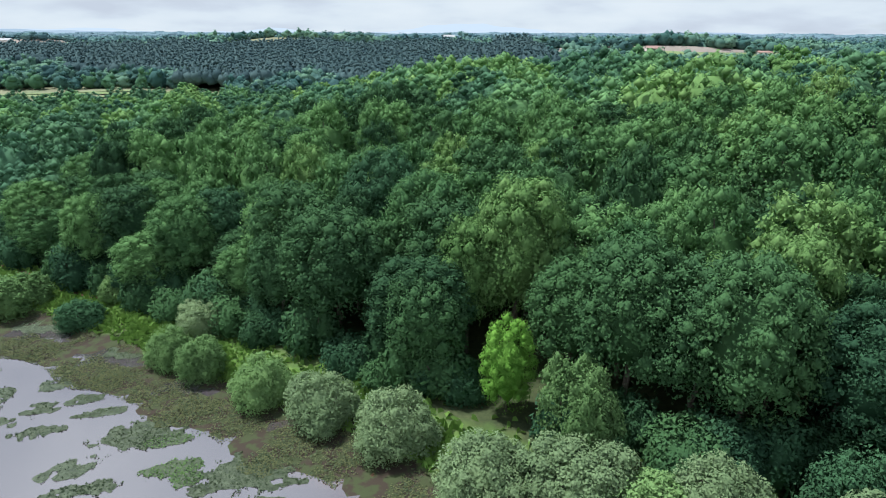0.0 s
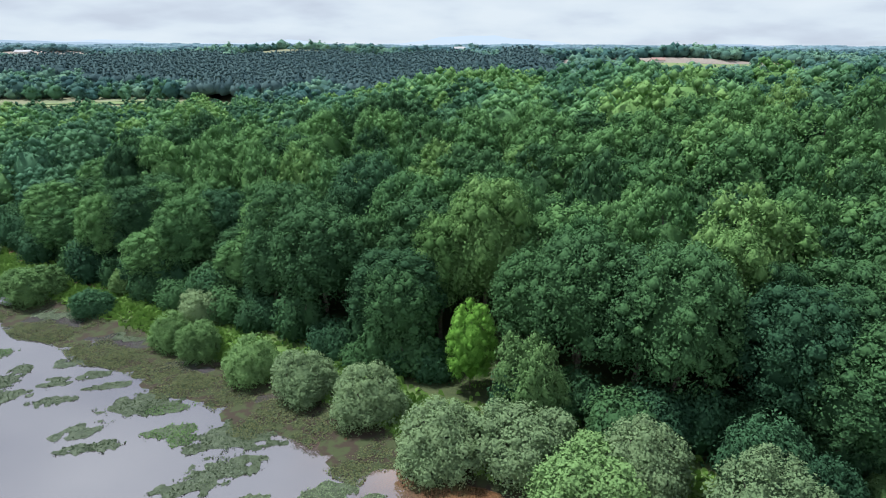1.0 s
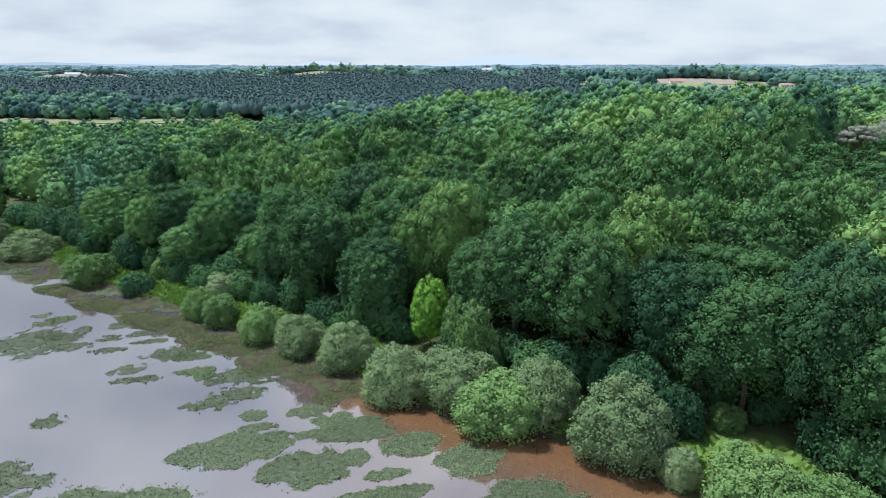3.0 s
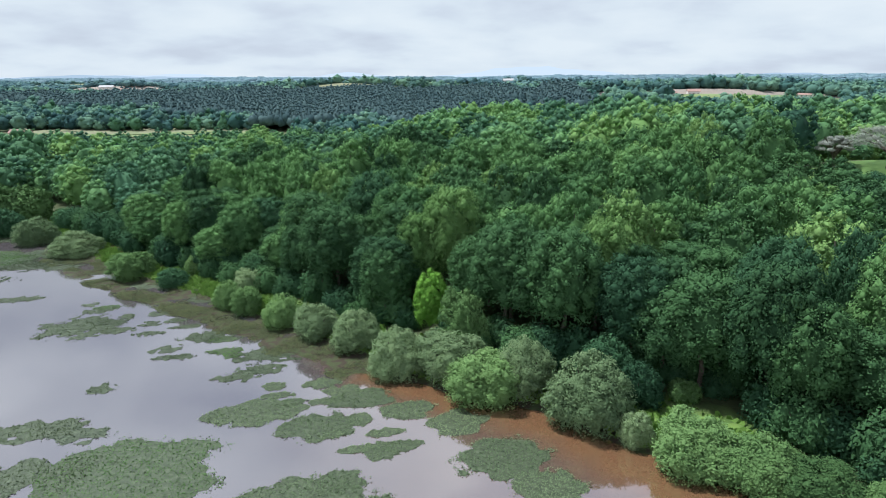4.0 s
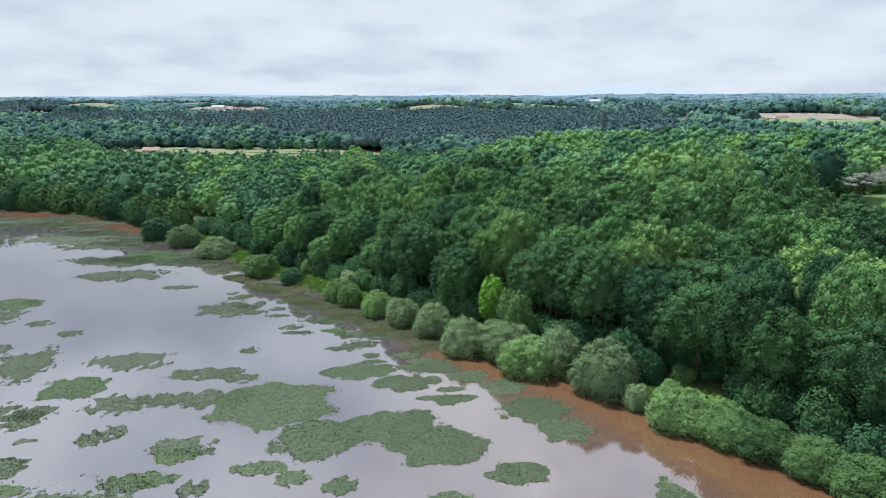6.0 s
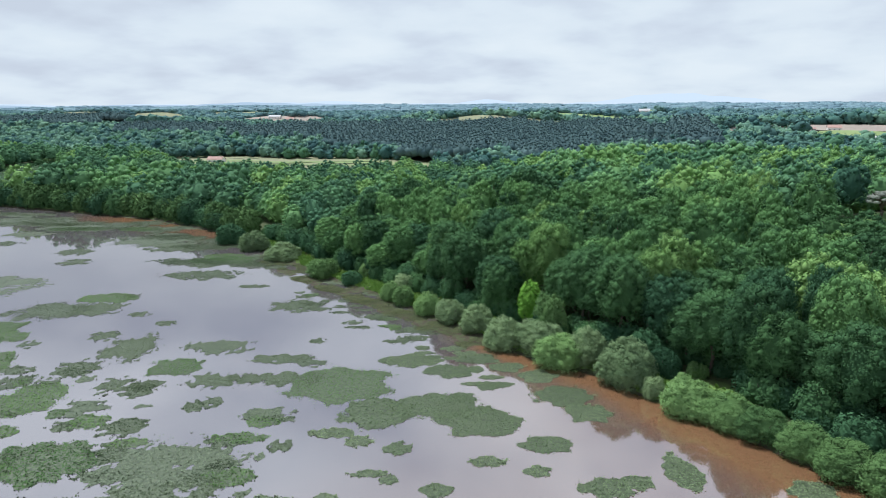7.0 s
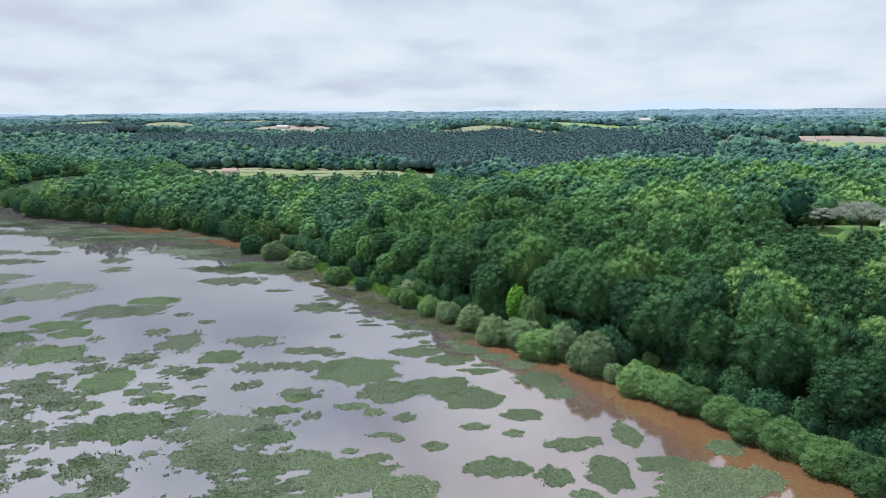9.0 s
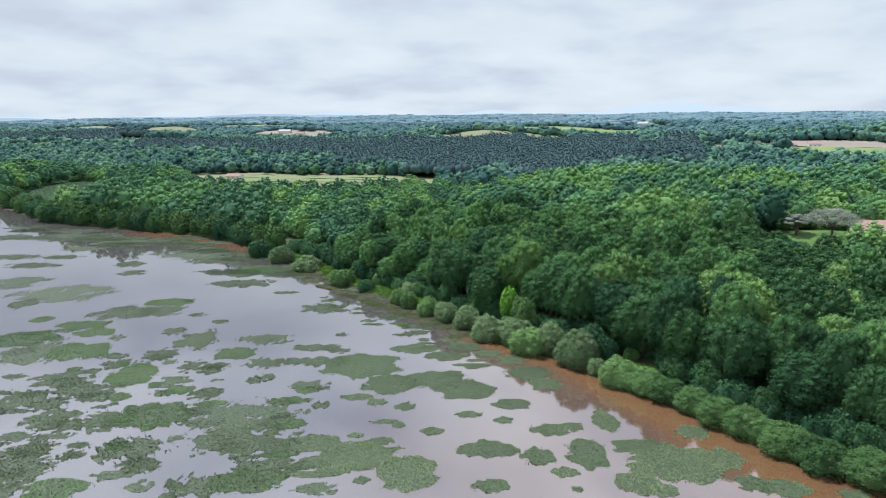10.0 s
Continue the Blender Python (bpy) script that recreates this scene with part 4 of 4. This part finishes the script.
for k in range(44):
    u, w = rng.uniform(0, 1), rng.uniform(0, 1)
    SHORE_RAFTS.append((-80 + 95 * u, -54 + 72 * w - 10 * u, rng.uniform(1.4, 3.6), rng.uniform(0.9, 2.2)))
for k in range(72):
    x, y = rng.uniform(-135, 2), rng.uniform(-62, 8)
    SHORE_RAFTS.append((x, y - 0.12 * x, rng.uniform(1.6, 5.2), rng.uniform(1.1, 2.8)))
rng = np.random.default_rng(21)
for x, y, a, b in SHORE_RAFTS + PATCHES_A + PATCHES_B + PATCHES_C + PATCHES_D + PATCHES_E:
    leaf = (PAD, PAD_PALE, PAD_FRESH)[int(rng.choice(3, p=[0.66, 0.18, 0.16]))]
    if x > -16 and inland(x, y) > -72 and y < 75:
        leaf = PAD_BANK
    patch_mesh("plant_raft", x, y, a, b, rng, leaf)


# ---- pond, backdrop ----
def oval(cx, cy, a, b, z, n=40):
    v = [(cx, cy, z)] + [(cx + a * math.cos(t) * (1 + 0.1 * math.sin(3 * t)), cy + b * math.sin(t), z) for t in np.linspace(0, 6.2832, n, endpoint=False)]
    return v, np.array([(0, 1 + k, 1 + (k + 1) % n) for k in range(n)])


v, f = oval(0, 0, POND[2], POND[3], 0)
v = [(POND[0] - 0.77 * x + 0.64 * y, POND[1] + 0.64 * x + 0.77 * y, 0.9) for x, y, _ in v]
f = f[:, ::-1]
tagged(new("pond", mesh_of("pond", v, f, [POND_WATER])), "small still pond behind the wooded point", "pond", kind="structure")


# emission only, for backdrop sheets that are no light source
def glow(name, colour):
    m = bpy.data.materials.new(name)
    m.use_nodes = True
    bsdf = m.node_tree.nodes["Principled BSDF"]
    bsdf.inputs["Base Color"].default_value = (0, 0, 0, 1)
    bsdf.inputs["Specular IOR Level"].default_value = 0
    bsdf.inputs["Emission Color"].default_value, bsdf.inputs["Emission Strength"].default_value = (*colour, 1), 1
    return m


def ridge(name, peaks, base, dist, colour):
    """A far mountain line as a flat self-lit sheet: peaks of (x, height, half width)."""
    xs = np.arange(-4600, 3000, 40.0)
    top = base + 5 * np.sin(xs * 0.004) + 4 * np.sin(xs * 0.011 + 1) + 2 * np.sin(xs * 0.031)
    for x, h, w in peaks:
        top = top + h * np.maximum(0, 1 - np.abs(xs - x) / w) ** 1.3
    n = len(xs)
    ys = np.sqrt(np.maximum(dist ** 2 - xs ** 2, 1200 ** 2))
    v = np.concatenate([np.stack([xs, ys, np.full(n, -60.0)], 1), np.stack([xs, ys, top], 1)])
    k = np.arange(n - 1)
    tagged(new(name, mesh_of(name, v, np.stack([k, k + 1, k + 1 + n, k + n], 1), [glow(name, colour)])), "self-lit backdrop of haze-blue mountains far beyond the woods", "mountains", kind="structure")


# the glow colours hold the haze in front of the mountains
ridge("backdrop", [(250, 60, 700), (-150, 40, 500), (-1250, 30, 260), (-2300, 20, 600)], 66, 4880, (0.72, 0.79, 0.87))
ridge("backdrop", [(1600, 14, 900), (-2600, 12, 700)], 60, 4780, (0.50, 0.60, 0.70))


# ---- buildings ----
def house(x, y, turn, wide, deep, wall_high, roof_high, roof, label, category="house", windows=3, z=None):
    root = new("house" if category == "house" else "barn")
    bm = bmesh.new()
    box(bm, -wide / 2, -deep / 2, -0.6, wide / 2, deep / 2, wall_high)
    gable = []
    for sx in (-wide / 2, wide / 2):
        gable.append([bm.verts.new((sx, -deep / 2, wall_high)), bm.verts.new((sx, deep / 2, wall_high)), bm.verts.new((sx, 0, wall_high + roof_high))])
    for tri in gable:
        bm.faces.new(tri)
    part("wall", finish(bm, "wall", PLASTER), root)
    for side in (-1, 1):
        bm = bmesh.new()
        over, thick = 0.5, 0.22
        e0, e1 = Vector((0, side * (deep / 2 + over), wall_high - over * roof_high / deep * 2)), Vector((0, 0, wall_high + roof_high))
        ring = []
        for sx in (-wide / 2 - over, wide / 2 + over):
            ring.append([bm.verts.new((sx, p.y, p.z + dz)) for p, dz in ((e0, 0.03), (e1, 0.03), (e1, thick), (e0, thick))])
        for k in range(4):
            bm.faces.new((ring[0][k], ring[0][(k + 1) % 4], ring[1][(k + 1) % 4], ring[1][k]))
        bm.faces.new(ring[0]), bm.faces.new(ring[1])
        part("roof", finish(bm, "roof", roof), root)
    for k in range(windows):
        wx = wide * ((k + 0.5) / windows - 0.5)
        bm = bmesh.new()
        box(bm, wx - 0.55, -deep / 2 - 0.06, 0.9, wx + 0.55, -deep / 2 + 0.04, 2.2)
        part("window", finish(bm, "window", PANE), root)
    bm = bmesh.new()
    box(bm, wide * 0.22, -0.35, wall_high + roof_high * 0.5, wide * 0.22 + 0.7, 0.35, wall_high + roof_high + 0.7)
    if category == "house":
        part("chimney", finish(bm, "chimney", PLASTER), root)
    else:
        bm.free()
    root.location = (x, y, float(land(x, y)) + 0.3 if z is None else z)
    root.rotation_euler = (0, 0, radians(turn))
    return tagged(root, label, category)


house(125, 127, 12, 17, 9, 3.2, 2.4, ROOF_TILE, "low white house with a pink clay-tile roof in a garden")
house(214, 706, -4, 13, 8, 4.0, 2.4, ROOF_TILE, "white country house with a red tiled roof on open ground")
house(192, 702, 6, 7, 5, 2.6, 1.6, ROOF_TILE, "small outbuilding with a red tiled roof beside a field")
house(232, 655, 8, 26, 9, 3.4, 1.4, SLATE, "long low pale farm shed in a meadow", "barn", 4)
house(318, 676, -6, 14, 7, 2.8, 1.4, ROOF_TILE, "long red-roofed farm building behind hedges", "barn", 3)
house(-372, 436, 10, 15, 8, 3.2, 2.4, ROOF_TILE, "small house with a faded red roof beside the hay field")
house(-196, 880, 5, 16, 9, 4.0, 3.0, ROOF_TILE, "pale farmhouse with a red roof in pale fields")
house(-735, 1100, 8, 26, 12, 4.5, 3.0, SLATE, "long grey farm shed in far fields", "barn", 4)
house(-690, 1086, -5, 20, 10, 4.5, 3.0, ROOF_TILE, "red-roofed farmhouse in far fields")
house(0, 1497, 0, 24, 12, 8, 4, SLATE, "white house among far trees", "house", 4)


# ---- a bare pale tree by the lawn ----
def bare_tree(x, y, height, radius, seed, label):
    """A spreading tree with fine grey twigs and few leaves: a flat wide crown on a forked trunk."""
    rng = np.random.default_rng(seed)
    root = new("bare_tree")
    bm = bmesh.new()
    tube(bm, [(0, 0, -0.4), (0.2, 0, height * 0.2), (0.1, 0.2, height * 0.36)], [0.5, 0.42, 0.36], 8)
    for k in range(9):
        a = k * 2.4
        tip = Vector((math.cos(a) * radius * 0.75, math.sin(a) * radius * 0.75, height * (0.62 + 0.25 * rng.uniform())))
        tube(bm, [(0.1, 0.2, height * 0.34), Vector((0.1, 0.2, height * 0.34)).lerp(tip, 0.5) + Vector((0, 0, height * 0.06)), tip], [0.3, 0.2, 0.07], 6)
    part("trunk", finish(bm, "trunk", BARK), root)
    lobes = []
    for k in range(26):
        a, u = k * 2.39996, math.sqrt((k + 0.5) / 26)
        r = radius * rng.uniform(0.16, 0.26)
        lobes.append((math.cos(a) * radius * 0.85 * u, math.sin(a) * radius * 0.85 * u, height * (0.84 - 0.28 * u ** 2) + rng.uniform(-0.6, 0.6), r, 0.5))
    v, f, nrm = foliage(lobes, 5200, 0.13, rng, core=0, long=2.2, lift=0.4, shell=(0.5, 1.1))
    part("crown", mesh_of("crown", v, f, [BARE_LEAF], smooth=True, normals=nrm), root)
    root.location = (x, y, float(land(x, y)) - 0.2)
    return tagged(root, label, "tree")


bare_tree(108, 120, 11.5, 9.5, 5, "wide greyish thin-leaved tree beside a lawn")
bare_tree(98, 124, 9, 4.2, 6, "small pale greyish round tree beside a lawn")

# ---- the earth track behind the bank ----
along = np.arange(-135, -38, 2.0)
rows = []
for off in (7.0, 7.6, 8.4, 9.0):
    y = np.interp(along, SHORE_X, SHORE_Y) + (off + 0.7 * np.sin(along * 0.11)) / 0.78
    rows.append(np.stack([along, y, land(along, y) + (0.05 if 7.2 < off < 8.8 else 0.0)], 1))
v = np.concatenate(rows)
n = len(along)
k = np.arange(n - 1)
f = np.concatenate([np.stack([k + r * n, k + 1 + r * n, k + 1 + (r + 1) * n, k + (r + 1) * n], 1) for r in range(3)])
tagged(new("track", mesh_of("track", v, f, [EARTH], smooth=True)), "bare red-brown earth track behind the bank", "track", kind="structure")

# ---- grass and herbs on the bank ----
rng = np.random.default_rng(33)
n = 15000
gx = rng.uniform(-140, 105, n)
gs = rng.gamma(2.2, 1.9, n) + 0.6
gy = np.interp(gx, SHORE_X, SHORE_Y) + gs / 0.78
keep = gs < 13 - 9 * ramp(gx, 52, 62)
gx, gy = gx[keep], gy[keep]
clump = np.sin(gx * 0.9) * np.sin(gy * 0.7 + gx * 0.3)
tall = 0.25 + 0.45 * np.clip(clump + 0.3, 0, 1) + rng.uniform(0, 0.25, len(gx))
base = np.stack([gx, gy, land(gx, gy) + 0.02], 1)
a = rng.uniform(0, 6.28, len(gx))
side = np.stack([np.cos(a), np.sin(a), 0 * a], 1) * (0.18 + 0.5 * tall)[:, None]
lean = np.stack([rng.normal(0, 0.25, len(gx)), rng.normal(0, 0.25, len(gx)), tall], 1)
v = np.stack([base - side, base + side, base + lean + side * 0.4, base + lean * 0.9 - side * 0.5], 1).reshape(-1, 3)
tagged(new("bank_grass", mesh_of("bank_grass", v, np.arange(len(v)).reshape(-1, 4), [GRASS])), "tall green grass and herbs along the bank", "grass", kind="stuff")

# ---- plants on the mud flats ----
rng = np.random.default_rng(35)
n = 420000
gx = rng.uniform(-150, 12, n)
gs = rng.uniform(-17, 1.5, n)
gy = np.interp(gx, SHORE_X, SHORE_Y) + gs / 0.78
dense = 0.5 + 0.5 * np.sin(gx * 0.23 + gy * 0.11) * np.sin(gy * 0.33 - gx * 0.08 + 1) + 0.3 * np.sin(gx * 0.7 - gy * 0.5)
keep = (rng.uniform(0.1, 1.25, n) < dense) & (gs > -15 + 8 * np.sin(gx * 0.13)) & (shallow(gx, gy) > -0.04)
gx, gy = gx[keep], gy[keep]
base = np.stack([gx, gy, np.maximum(shallow(gx, gy), 0) + rng.uniform(0.02, 0.14, len(gx))], 1)
face = rng.normal(size=(len(gx), 3)) * 0.35 + (0, 0, 0.9)
face /= np.linalg.norm(face, axis=1)[:, None]
side = np.cross(face, rng.normal(size=(len(gx), 3)))
side /= np.linalg.norm(side, axis=1)[:, None]
size = rng.uniform(0.05, 0.15, (len(gx), 1))
other = np.cross(face, side) * size
v = np.stack([base - side * size - other * 0.5, base + side * size - other * 0.6, base + other], 1).reshape(-1, 3)
slots = (rng.uniform(size=len(gx)) < 0.3).astype(int)
tagged(new("mud_plants", mesh_of("mud_plants", v, np.arange(len(v)).reshape(-1, 3), [MUD_PLANT, PAD], slots)), "low brownish-green plants over the mud flats", "water plants", kind="stuff")
